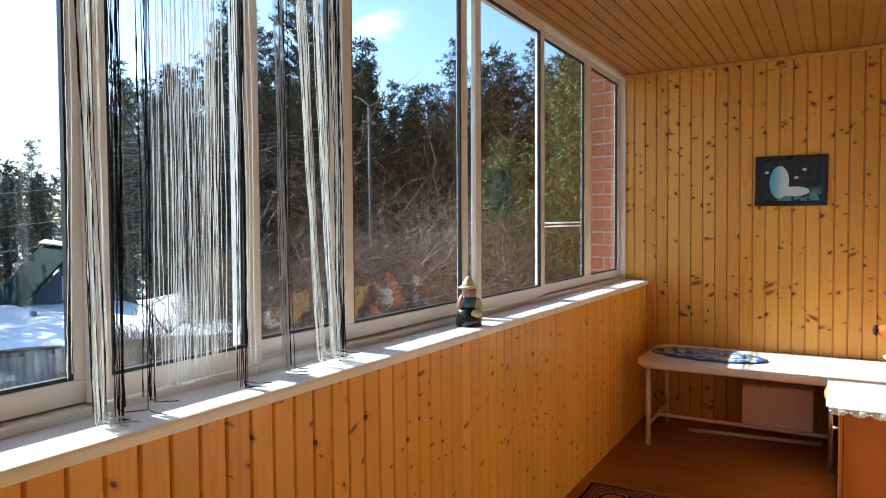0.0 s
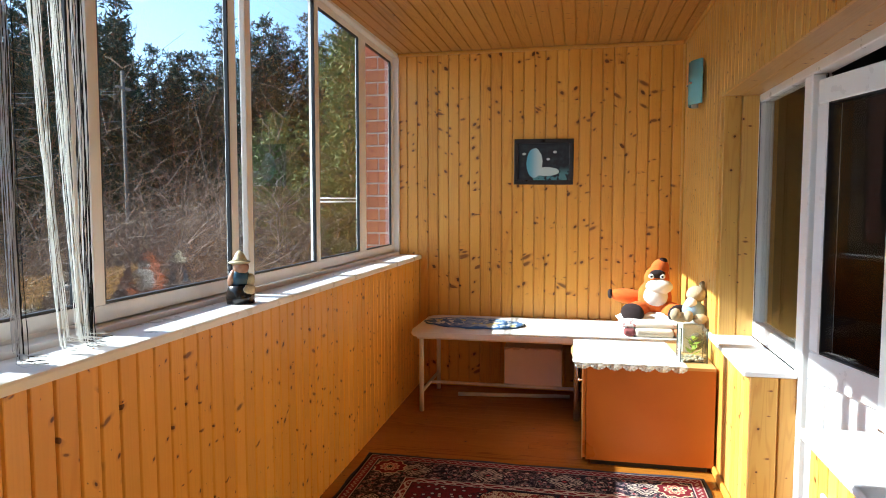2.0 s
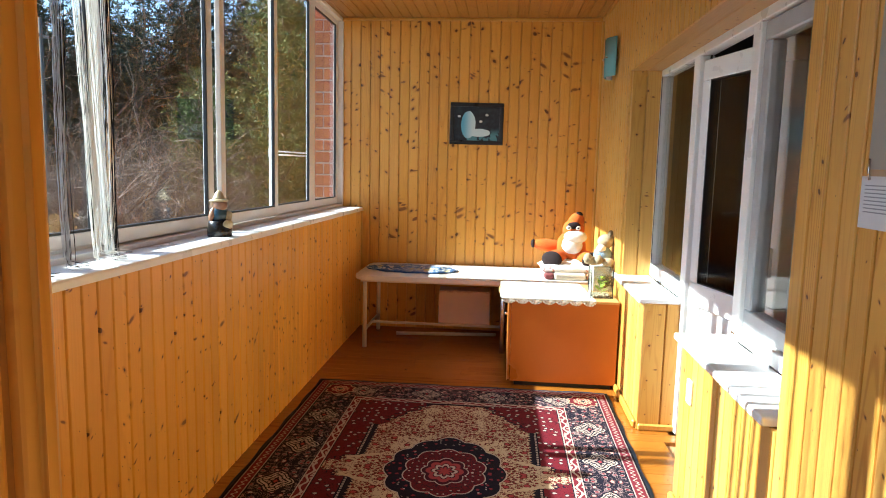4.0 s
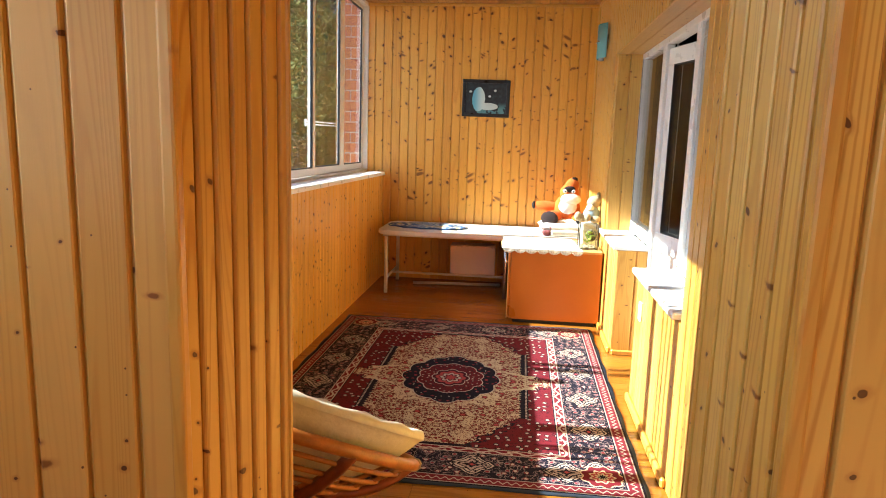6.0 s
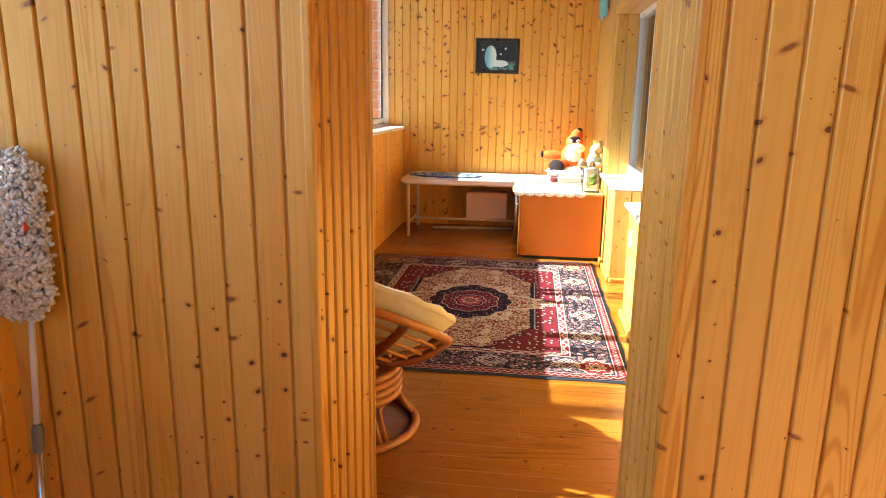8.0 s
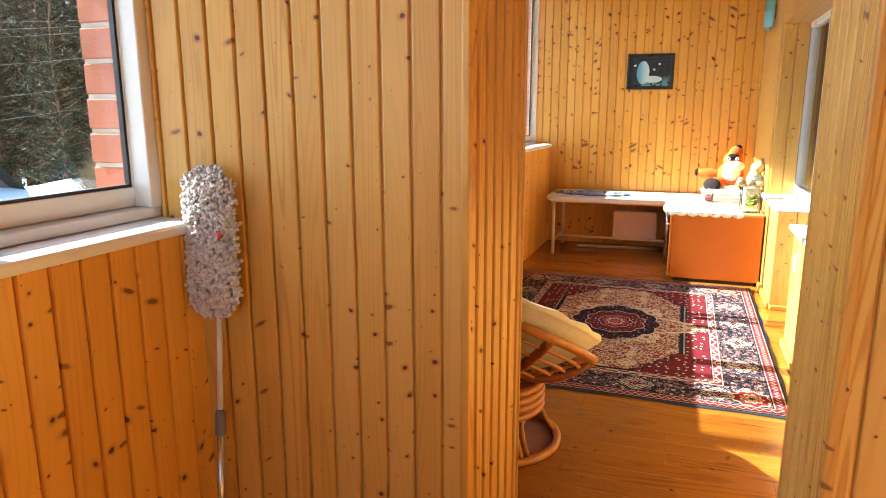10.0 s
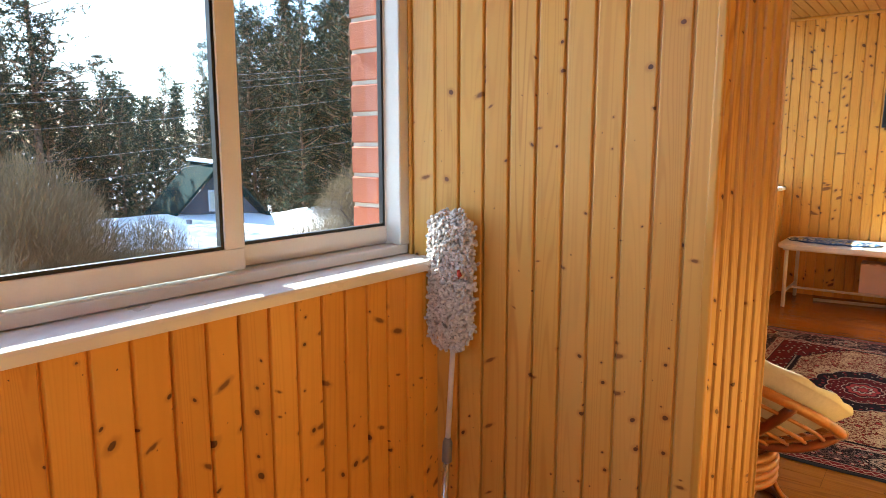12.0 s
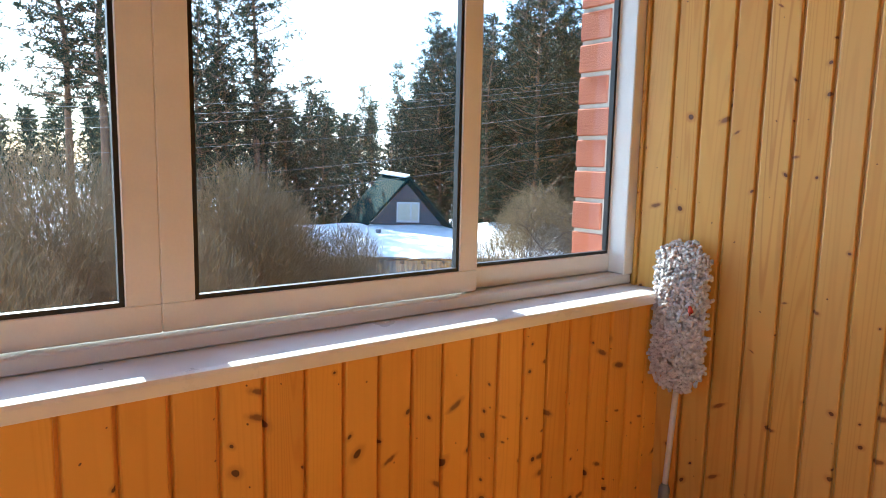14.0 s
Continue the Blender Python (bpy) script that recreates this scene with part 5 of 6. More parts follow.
# ---- papasan chair ----
def papasan():
    c = thing("papasan_chair", "round rattan chair with a cream cushion on a swivel base", "chair", pose(0.85, -4.62, 0, 0, 0, 8))
    part("floor_ring", tube(bmesh.new(), ring_pts(0.275, 0.018, 40), 0.018, 10, closed=True), CANE, c)
    for k in range(4):
        part("drum_ring", tube(bmesh.new(), ring_pts(0.20 - 0.004 * (k == 3), 0.175 + k * 0.034, 36), 0.018, 8, closed=True), CANE, c)
    part("drum_core", lathe(bmesh.new(), [(0.16, 0.16), (0.185, 0.17), (0.185, 0.29), (0.1, 0.305)], 28), CANE_DARK, c)
    for k in range(5):
        a = 2 * math.pi * k / 5 + 0.3
        for s in (-1, 1):
            b = a + s * 0.10
            e = a + s * 0.22
            pts = [(0.195 * math.cos(e), 0.195 * math.sin(e), 0.165), (0.20 * math.cos(b), 0.20 * math.sin(b), 0.14), (0.225 * math.cos(a + s * 0.06), 0.225 * math.sin(a + s * 0.06), 0.09), (0.268 * math.cos(a + s * 0.055), 0.268 * math.sin(a + s * 0.055), 0.022)]
            part("leg", tube(bmesh.new(), pts, 0.011, 7), CANE, c)
    part("swivel_ring", tube(bmesh.new(), ring_pts(0.155, 0.322, 32), 0.018, 8, closed=True), CANE, c)
    # bowl, tipped forward; local z is the axis of the bowl
    tip = Matrix.Translation((-0.03, -0.02, 0.525)) @ Matrix.Rotation(radians(56), 4, "Z") @ Matrix.Rotation(radians(29), 4, "Y")
    R, D = 0.455, 0.20
    def P(r, a):
        q = r / R
        return tip @ Vector((r * math.cos(a), r * math.sin(a), -D * (1 - q * q)))
    part("rim", tube(bmesh.new(), [tip @ Vector(p) for p in ring_pts(R, 0, 48)], 0.0185, 10, closed=True), CANE, c)
    for k in range(10):
        a = 2 * math.pi * k / 10
        part("rib", tube(bmesh.new(), [P(R * (0.16 + 0.84 * i / 8), a) for i in range(9)], 0.0075, 6), CANE, c)
    for r in (0.13, 0.19, 0.25, 0.31, 0.36, 0.41):
        part("hoop", tube(bmesh.new(), [P(r, 2 * math.pi * i / 36) + Vector((0, 0, -0.006)) for i in range(36)], 0.0075, 6, closed=True), CANE, c)
    for a0, swing in ((-0.9, -50), (-1.9, -40), (0.9, 50), (1.9, 40)):
        top = P(R, a0)
        turn = a0 + radians(56 + swing)
        low = Vector((0.15 * math.cos(turn), 0.15 * math.sin(turn), 0.335))
        mid = (top + low) / 2 + Vector((0.05 * math.cos(turn), 0.05 * math.sin(turn), -0.055))
        pts = [top * (1 - t) ** 2 + mid * 2 * t * (1 - t) + low * t * t for t in [i / 10 for i in range(11)]]
        part("bowl_arm", tube(bmesh.new(), pts, 0.0185, 9), CANE_DARK, c)
    for a0 in (-1.1, 1.1):
        part("tie", tube(bmesh.new(), [P(R, a0) + Vector((0, 0, 0.02 * math.cos(t) )) + Vector((0.022 * math.sin(t), 0, 0)) for t in [i * 0.7 for i in range(10)]], 0.004, 5), plain("cord", (0.5, 0.4, 0.25), 0.9), c)
    # cushion
    bm = bmesh.new()
    n, mrad = 64, 22
    rows_t, rows_b = [], []
    for i in range(mrad + 1):
        f = math.sin(math.pi / 2 * i / mrad)
        rt, rb = [], []
        for j in range(n):
            a = 2 * math.pi * j / n
            r = 0.462 * f * (1 + 0.012 * math.cos(16 * a) * f)
            base = -D * (1 - min(1, (r / R)) ** 2) + 0.026
            lift = 0.050 * f ** 5
            th = (0.135 - lift) * max(0.0, 1 - f ** 6) ** 0.5
            tuft = (0.011 * math.cos(12 * a) * math.sin(math.pi * f) + 0.008 * math.cos(f * 18)) * (1 - f ** 8) + 0.006 * math.cos(30 * a + 2 * math.sin(5 * a)) * f ** 3 * (1 - f ** 10)
            t = tip @ Vector((r * math.cos(a), r * math.sin(a), base + lift + th + tuft + 0.010 * noise.noise(Vector((r * math.cos(a), r * math.sin(a), 0)) * 9) * (1 - f ** 6)))
            b = tip @ Vector((r * math.cos(a), r * math.sin(a), base + lift))
            rt.append(bm.verts.new(t)), rb.append(bm.verts.new(b))
        rows_t.append(rt), rows_b.append(rb)
    for rows, rev in ((rows_t, False), (rows_b, True)):
        for i in range(mrad):
            for j in range(n):
                q = (rows[i][j], rows[i + 1][j], rows[i + 1][(j + 1) % n], rows[i][(j + 1) % n])
                bm.faces.new(q[::-1] if rev else q).smooth = True
    bmesh.ops.remove_doubles(bm, verts=bm.verts, dist=0.0004)
    ob = part("seat_cushion", bm, plain("cream_cotton", (0.68, 0.64, 0.52), 0.9, vary=0.1, bump=0.004, bscale=40))
    ob.matrix_basis = c.matrix_basis.copy()
    tagged(ob, "thick cream tufted cushion lying in the rattan chair", "cushion")


papasan()


# ---- mop in the corner ----
def mop():
    m = thing("mop", "flat mop with a shaggy pale head leaning upside down", "mop")
    top, foot = Vector((0.311, -5.715, 0.83)), Vector((0.318, -5.80, 0.002))
    u = (top - foot).normalized()
    j = foot + u * 0.50
    part("handle", tube(bmesh.new(), [foot, j], 0.0115, 10), METAL, m)
    part("handle", tube(bmesh.new(), [j, top + u * 0.05], 0.0085, 10), plain("white_tube", (0.75, 0.75, 0.74), 0.3), m)
    part("joint", tube(bmesh.new(), [j - u * 0.035, j - u * 0.03, j + u * 0.03, j + u * 0.045], [0.012, 0.016, 0.016, 0.010], 10), plain("grey_plastic", (0.22, 0.22, 0.21), 0.5), m)
    c = Vector((0.315, -5.722, 1.045))
    tilt = Matrix.Translation(c) @ Matrix.Rotation(radians(8.0), 4, "Z") @ Matrix.Rotation(radians(-4.5), 4, "X") @ Matrix.Rotation(radians(-2), 4, "Y")
    bm = rounded_slab(bmesh.new(), -0.066, 0.066, -0.198, 0.198, -0.008, 0.008, 0.06)
    bm.transform(tilt @ Matrix.Rotation(radians(90), 4, "X"))
    part("plate", bm, plain("pale_backing_cloth", (0.70, 0.66, 0.62), 0.9, vary=0.2, scale=80), m)
    rng = random.Random(6)
    yarn = plain("pale_yarn", (0.76, 0.71, 0.67), 0.95, vary=0.25, scale=60, bump=0.003, bscale=200)
    bm = bmesh.new()
    for i in range(1500):
        for _ in range(20):
            x, z = rng.uniform(-0.080, 0.080), rng.uniform(-0.212, 0.212)
            ez = max(0.0, abs(z) - 0.14)
            if (x / 0.080) ** 2 + (ez / 0.074) ** 2 < 1:
                break
        edge = max(abs(x) / 0.080, ez / 0.074)
        y = -0.030 + 0.024 * edge ** 3 + rng.uniform(-0.006, 0.006)
        p = Vector((x, y, z))
        d = Vector((rng.gauss(0, 1), rng.gauss(-0.6, 0.6), rng.gauss(0, 1))).normalized()
        q = p + d * rng.uniform(0.008, 0.015)
        tube(bm, [tilt @ p, tilt @ ((p + q) / 2 + Vector((0, -0.002, 0))), tilt @ q], [0.004, 0.0062, 0.004], 5)
    part("yarn", bm, yarn, m, "shaggy looped pale yarn")
    part("tag", tube(bmesh.new(), [tilt @ Vector((0.04, -0.04, 0.035)), tilt @ Vector((0.047, -0.046, 0.02)), tilt @ Vector((0.043, -0.044, 0.01))], [0.004, 0.008, 0.003], 6), plain("red_tag", (0.5, 0.06, 0.03), 0.8), m)


mop()


# ---- outside: drying rods, ground, house, trees, wires ----
d = thing("drying_rods", "two white drying rods outside the window", "clothes rail")
for z in (1.487, 1.512):
    part("rod", tube(bmesh.new(), [(-0.30, -0.92, z), (-0.30, -0.004, z)], 0.0055, 8), WHITE_PVC, d)
part("bracket", B(-0.31, -0.29, -0.93, -0.92, 1.47, 1.53), WHITE_PVC, d)


def ground_height(x, y):
    hill = max(0.0, y - 4.0 + 0.25 * (x + 4)) * 0.11
    return -3.7 + min(hill, 6.0) + 0.25 * noise.noise(Vector((x * 0.13, y * 0.13, 0)))


def ground():
    m = Mat("ground_soil_snow", 0.9)
    x, y, z = m.coords()
    v = m.xyz(x, y, z)
    n1, n2 = m.noise(v, 0.22, 5.0, 0.6), m.noise(v, 3.5, 5.0, 0.65)
    soil = m.mix(n2.step(0.3, 0.7), (0.07, 0.05, 0.03), (0.16, 0.12, 0.065))
    snow = (n1 * 0.75 + n2 * 0.25 + (x * -0.004)).step(0.57, 0.62)
    m.color(m.mix(snow, soil, (0.80, 0.83, 0.88)))
    m.bump(n2, 0.08, 0.8)
    vs, fs = [], []
    ax = [-400, -250, -160, -110] + list(range(-80, 22, 2)) + [40, 80, 160, 400]
    ay = [-400, -200, -110, -70] + list(range(-46, 62, 2)) + [80, 120, 200, 400]
    for px in ax:
        for py in ay:
            vs.append((px, py, ground_height(px, py)))
    k = len(ay)
    for i in range(len(ax) - 1):
        for j in range(k - 1):
            fs.append((i * k + j, (i + 1) * k + j, (i + 1) * k + j + 1, i * k + j + 1))
    tagged(new("ground", mesh_from("ground", vs, fs, [m.mat], smooth=True)), "brown spring ground with melting snow", "ground", kind="structure")


ground()
SNOW = plain("snow", (0.82, 0.85, 0.90), 0.7, vary=0.05, scale=2.0, bump=0.03, bscale=5)


def neighbour_house():
    h = thing("house", "small dark gabled house with a snow-covered lean-to roof", "house", Matrix.Translation((0.2, 0.32, 0.0)))
    dark = plain("dark_boards", (0.10, 0.115, 0.14), 0.7, vary=0.2, scale=2)
    green = plain("green_metal_roof", (0.008, 0.032, 0.033), 0.8, vary=0.2, scale=1.0)
    green.node_tree.nodes["Principled BSDF"].inputs["Specular IOR Level"].default_value = 0.05
    A, L, R = Vector((-20.15, 7.05, 0.68)), Vector((-21.2, 5.55, -1.35)), Vector((-19.1, 8.55, -1.30))
    back = Vector((-1.45, -0.28, 0.11))
    bm = bmesh.new()
    a, l, r = [bm.verts.new(p) for p in (A, L, R)]
    a2, l2, r2 = [bm.verts.new(p + Vector((-0.25, 0.17, 0))) for p in (A, L, R)]
    bm.faces.new((a, l, r)), bm.faces.new((a2, r2, l2)), bm.faces.new((a, a2, l2, l)), bm.faces.new((a, r, r2, a2)), bm.faces.new((l, l2, r2, r))
    part("gable_wall", bm, dark, h)
    o = Vector((0.38, -0.26, 0.0))
    def slab(pts, t, name, mat, lab=""):
        bm = bmesh.new()
        n = len(pts)
        up, lo = [bm.verts.new(p + Vector((0, 0, t))) for p in pts], [bm.verts.new(p) for p in pts]
        bm.faces.new(up), bm.faces.new(lo[::-1])
        for i in range(n):
            bm.faces.new((up[i], up[(i + 1) % n], lo[(i + 1) % n], lo[i]))
        return part(name, bm, mat, h, lab)
    top = A + Vector((0, 0, 0.12))
    Lx, Rx = L + (L - A) * 0.08, R + (R - A) * 0.05
    slab([top + o, Lx + o, Lx + back, top + back], 0.10, "roof", green, "dark green metal roof slope")
    slab([top + o, top + back, Rx + back, Rx + o], 0.10, "roof", green)
    slab([top + o + Vector((0, 0, 0.1)), top + o + Vector((-0.1, -0.15, 0.02)), top + back + Vector((-0.1, -0.15, 0.02)), top + back + Vector((0, 0, 0.1))], 0.05, "ridge_snow", SNOW, "strip of snow on the ridge")
    # window of the gable
    c = Vector((-20.12, 6.98, -0.50))
    e = (R - L).normalized()
    e.z = 0
    e.normalize()
    nrm = Vector((e.y, -e.x, 0))
    def plate(u0, u1, z0, z1, off, t, name, mat, par):
        bm = bmesh.new()
        vs = [c + e * u + Vector((0, 0, z)) + nrm * k for k in (off, off + t) for u, z in ((u0, z0), (u1, z0), (u1, z1), (u0, z1))]
        b = [bm.verts.new(v) for v in vs]
        for f in ((0, 1, 2, 3), (4, 5, 6, 7), (0, 1, 5, 4), (1, 2, 6, 5), (2, 3, 7, 6), (3, 0, 4, 7)):
            bm.faces.new([b[i] for i in f])
        return part(name, bm, mat, par)
    # white window trim given a grey that stands for its shade
    trim_shade = plain("shaded_window_trim", (0.50, 0.52, 0.55), 0.6)
    wn = plate(-0.44, 0.44, -0.4, 0.38, 0.1, 0.03, "window", dark, h)
    for q in ((-0.44, 0.44, -0.4, -0.33), (-0.44, 0.44, 0.31, 0.38), (-0.44, -0.38, -0.33, 0.31), (0.38, 0.44, -0.33, 0.31), (0.08, 0.14, -0.33, 0.31)):
        plate(*q, 0.131, 0.05, "window_frame", trim_shade, wn)
    curtain = plain("pale_curtain", (0.5, 0.48, 0.4), 0.8)
    plate(-0.38, 0.08, -0.33, 0.31, 0.131, 0.01, "pane", curtain, wn), plate(0.14, 0.38, -0.33, 0.31, 0.131, 0.01, "pane", curtain, wn)
    # lean-to roof with snow, ragged front edge
    bm = bmesh.new()
    n = 40
    f0, f1 = Vector((-18.2, -1.2, -1.50)), Vector((-12.4, 7.6, -1.50))
    b0, b1 = Vector((-23.4, 2.0, -1.18)), Vector((-17.6, 11.0, -1.18))
    rows = []
    for i in range(n + 1):
        u = i / n
        row = []
        for k in range(13):
            w = k / 12
            p = (f0.lerp(f1, u)).lerp(b0.lerp(b1, u), w)
            p.z += 0.14 + 0.10 * noise.noise(p * 0.5) - (0.10 if k == 0 else 0) + (0.25 * max(0, noise.noise(Vector((u * 4, 1, 1)))) if w > 0.7 else 0)
            if k == 0:
                p += Vector((0.1, -0.1, 0)) * noise.noise(Vector((u * 30, 0, 0)))
            row.append(bm.verts.new(p))
        rows.append(row)
    for i in range(n):
        for k in range(12):
            bm.faces.new((rows[i][k], rows[i + 1][k], rows[i + 1][k + 1], rows[i][k + 1])).smooth = True
    part("roof_snow", bm, SNOW, h, "thick snow on the low roof")
    slab([f0, f1, b1, b0], 0.06, "low_roof", plain("dark_felt", (0.06, 0.06, 0.065), 0.8), "dark felt roof edge")
    corr = plain("corrugated_sheet", (0.33, 0.36, 0.40), 0.5, vary=0.25, scale=3)
    bm = bmesh.new()
    k = 260
    lo, hi = [], []
    inward = Vector((-0.8, 0.5, 0))
    for i in range(k + 1):
        p = f0.lerp(f1, i / k) + inward * (0.35 + 0.03 * math.sin(i * 1.57))
        lo.append(bm.verts.new((p.x, p.y, -4.2))), hi.append(bm.verts.new((p.x, p.y, -1.46)))
    for i in range(k):
        bm.faces.new((lo[i], lo[i + 1], hi[i + 1], hi[i]))
    w = part("corrugated_wall", bm, corr, h, "grey corrugated sheet wall")
    w.modifiers.new("thick", "SOLIDIFY").thickness = 0.02
    part("flue", tube(bmesh.new(), [(-19.3, 5.12, -1.5), (-19.3, 5.12, -1.02)], 0.09, 10), plain("flue", (0.2, 0.2, 0.22), 0.5), h)
    for i in range(14):
        p = f0.lerp(f1, 0.1 + i * 0.06) + Vector((0.05, -0.03, -0.04))
        part("rafter_end", B(p.x - 0.05, p.x + 0.05, p.y - 0.05, p.y + 0.05, p.z - 0.05, p.z + 0.05), dark, h)


neighbour_house()


def leaf_mat(name, a, b):
    m = Mat(name, 0.75, spec=0.2)
    r = m.rnd(True)
    o = m.rnd()
    m.color(m.mix(r, a, m.mix(o * 0.5, b, a)))
    return m.mat


NEEDLE = leaf_mat("pine_needles", (0.014, 0.028, 0.018), (0.050, 0.070, 0.040))
NEEDLE_Y = leaf_mat("yellow_pine_needles", (0.085, 0.115, 0.028), (0.20, 0.20, 0.06))
BARK = plain("pine_bark", (0.20, 0.12, 0.075), 0.9, vary=0.35, scale=6, bump=0.02, bscale=20)
TWIG = plain("bare_twig", (0.13, 0.088, 0.062), 0.85, vary=0.35, scale=4)
TWIG_Y = plain("willow_twig", (0.27, 0.20, 0.11), 0.85, vary=0.35, scale=3)
TWIG_B = plain("bush_twig", (0.27, 0.205, 0.12), 0.85, vary=0.35, scale=3)
TWIG_L = plain("pale_twig", (0.38, 0.29, 0.22), 0.85, vary=0.3, scale=3)


def needles(vs, fs, p, size, rng, n=7):
    """A tuft: short spiky blades."""
    for _ in range(n):
        d = Vector((rng.gauss(0, 1), rng.gauss(0, 1), rng.gauss(0.25, 0.8))).normalized()
        s = d.cross(Vector((rng.gauss(0, 1), rng.gauss(0, 1), rng.gauss(0, 1)))).normalized()
        k = len(vs)
        L = size * rng.uniform(0.6, 1.25)
        w = L * 0.115
        q = p + Vector((rng.gauss(0, 1), rng.gauss(0, 1), rng.gauss(0, 0.6))) * size * 0.3
        vs += [q, q + d * L * 0.45 + s * w, q + d * L, q + d * L * 0.45 - s * w]
        fs.append((k, k + 1, k + 2, k + 3))


def conifer_meshes(seed, h, spread, bare, mat, dens=1.0, tuft=0.34, blades=8):
    """Trunk with limbs, and crown of needle tufts."""
    rng = random.Random(seed)
    bm = bmesh.new()
    bend = [Vector((rng.gauss(0, 0.01) * h * i / 8, rng.gauss(0, 0.01) * h * i / 8, h * i / 8)) for i in range(9)]
    tube(bm, bend, [max(0.015, 0.011 * h * (1 - i / 8.3)) for i in range(9)], 8)
    vs, fs = [], []
    z = bare * h
    while z < h * 0.985:
        f = (z / h - bare) / (1 - bare)
        reach = spread * (1 - f) ** 0.75 * rng.uniform(0.6, 1.15) * (0.55 + 0.45 * min(1, f * 4)) + 0.25
        i = min(7, int(z / h * 8))
        c = bend[i].lerp(bend[i + 1], z / h * 8 - i)
        nb = rng.choice((3, 4, 5))
        a0 = rng.uniform(0, 6.3)
        for b in range(nb):
            a = a0 + b * 6.283 / nb + rng.gauss(0, 0.3)
            L = reach * rng.uniform(0.55, 1.15)
            up = rng.uniform(-0.05, 0.45) + f * 0.5
            d = Vector((math.cos(a), math.sin(a), up))
            e = c + d * L
            tube(bm, [c, c.lerp(e, 0.5) - Vector((0, 0, 0.06 * L)), e], [0.012 + 0.010 * L, 0.010 + 0.005 * L, 0.005], 4, False)
            k = max(2, int(L / 0.30 * dens))
            for q in range(1, k + 1):
                t = (q + rng.random() * 0.6) / (k + 0.6)
                p = c.lerp(e, t) + Vector((rng.gauss(0, 0.10), rng.gauss(0, 0.10), rng.gauss(0, 0.06))) * (0.5 + L * 0.35)
                needles(vs, fs, p, tuft * rng.uniform(0.7, 1.2), rng, blades)
        z += h * rng.uniform(0.018, 0.034) / dens ** 0.4
    trunk = bm_mesh("trunk", bm, BARK)
    return trunk, mesh_from("crown", vs, fs, [mat])


def tree(name, label, meshes, x, y, rot=0.0, s=1.0, group="trees outside", z=None):
    t = thing(name, label, "tree", Matrix.Translation((x, y, (ground_height(x, y) - 0.1) if z is None else z)) @ Matrix.Rotation(rot, 4, "Z") @ Matrix.Scale(s, 4), group)
    for n, me in zip(("trunk", "crown"), meshes):
        o = new(n, me)
        o.parent = t
    return t


def shrub_meshes(seed, h, stems, mat, spread=0.5, droop=0.0, thick=0.016, fan=0.25, levels=3, kids=4):
    """Bare branching shrub: stems in one mesh, twigs in another."""
    rng = random.Random(seed)
    thickbm = [[], []]
    thin = [[], []]

    def stick(store, p, q, r0, r1):
        d = (q - p).normalized()
        s = d.cross(Vector((0.3, 0.2, 1))).normalized()
        t = s.cross(d)
        vs, fs = store
        k = len(vs)
        for c, r in ((p, r0), (q, r1)):
            for j in range(3):
                a = 2.0944 * j
                vs.append(c + (s * math.cos(a) + t * math.sin(a)) * r)
        for j in range(3):
            fs.append((k + j, k + (j + 1) % 3, k + 3 + (j + 1) % 3, k + 3 + j))

    def grow(p, d, L, r, lev):
        n = 4 if lev else 2
        for i in range(n):
            d = (d + Vector((rng.gauss(0, 0.27), rng.gauss(0, 0.27), rng.gauss(0.02, 0.2) - droop))).normalized()
            q = p + d * L / n
            if math.hypot(q.x, q.y) > 2.3:
                return
            stick(thickbm if lev == levels else thin, p, q, r * (1 - 0.2 * i), r * (1 - 0.2 * (i + 1)))
            p = q
            if lev and (i or lev < levels):
                for _ in range(kids if lev > 1 else kids - 1):
                    if rng.random() < 0.75:
                        a = rng.uniform(0, 6.283)
                        dd = (d * 0.6 + Vector((math.cos(a), math.sin(a), rng.uniform(-0.35, 0.5))) * rng.uniform(0.5, 1.1)).normalized()
                        grow(p, dd, L * rng.uniform(0.38, 0.62), r * 0.5, lev - 1)

    for _ in range(stems):
        a = rng.uniform(0, 6.283)
        rr = rng.random() ** 0.5 * spread
        d = Vector((math.cos(a) * fan * rng.random(), math.sin(a) * fan * rng.random(), 1)).normalized()
        grow(Vector((math.cos(a) * rr, math.sin(a) * rr, 0)), d, h * rng.uniform(0.55, 0.95), thick * rng.uniform(0.6, 1.1), levels)
    return mesh_from("stems", thickbm[0], thickbm[1], [mat]), mesh_from("twigs", thin[0], thin[1], [mat])


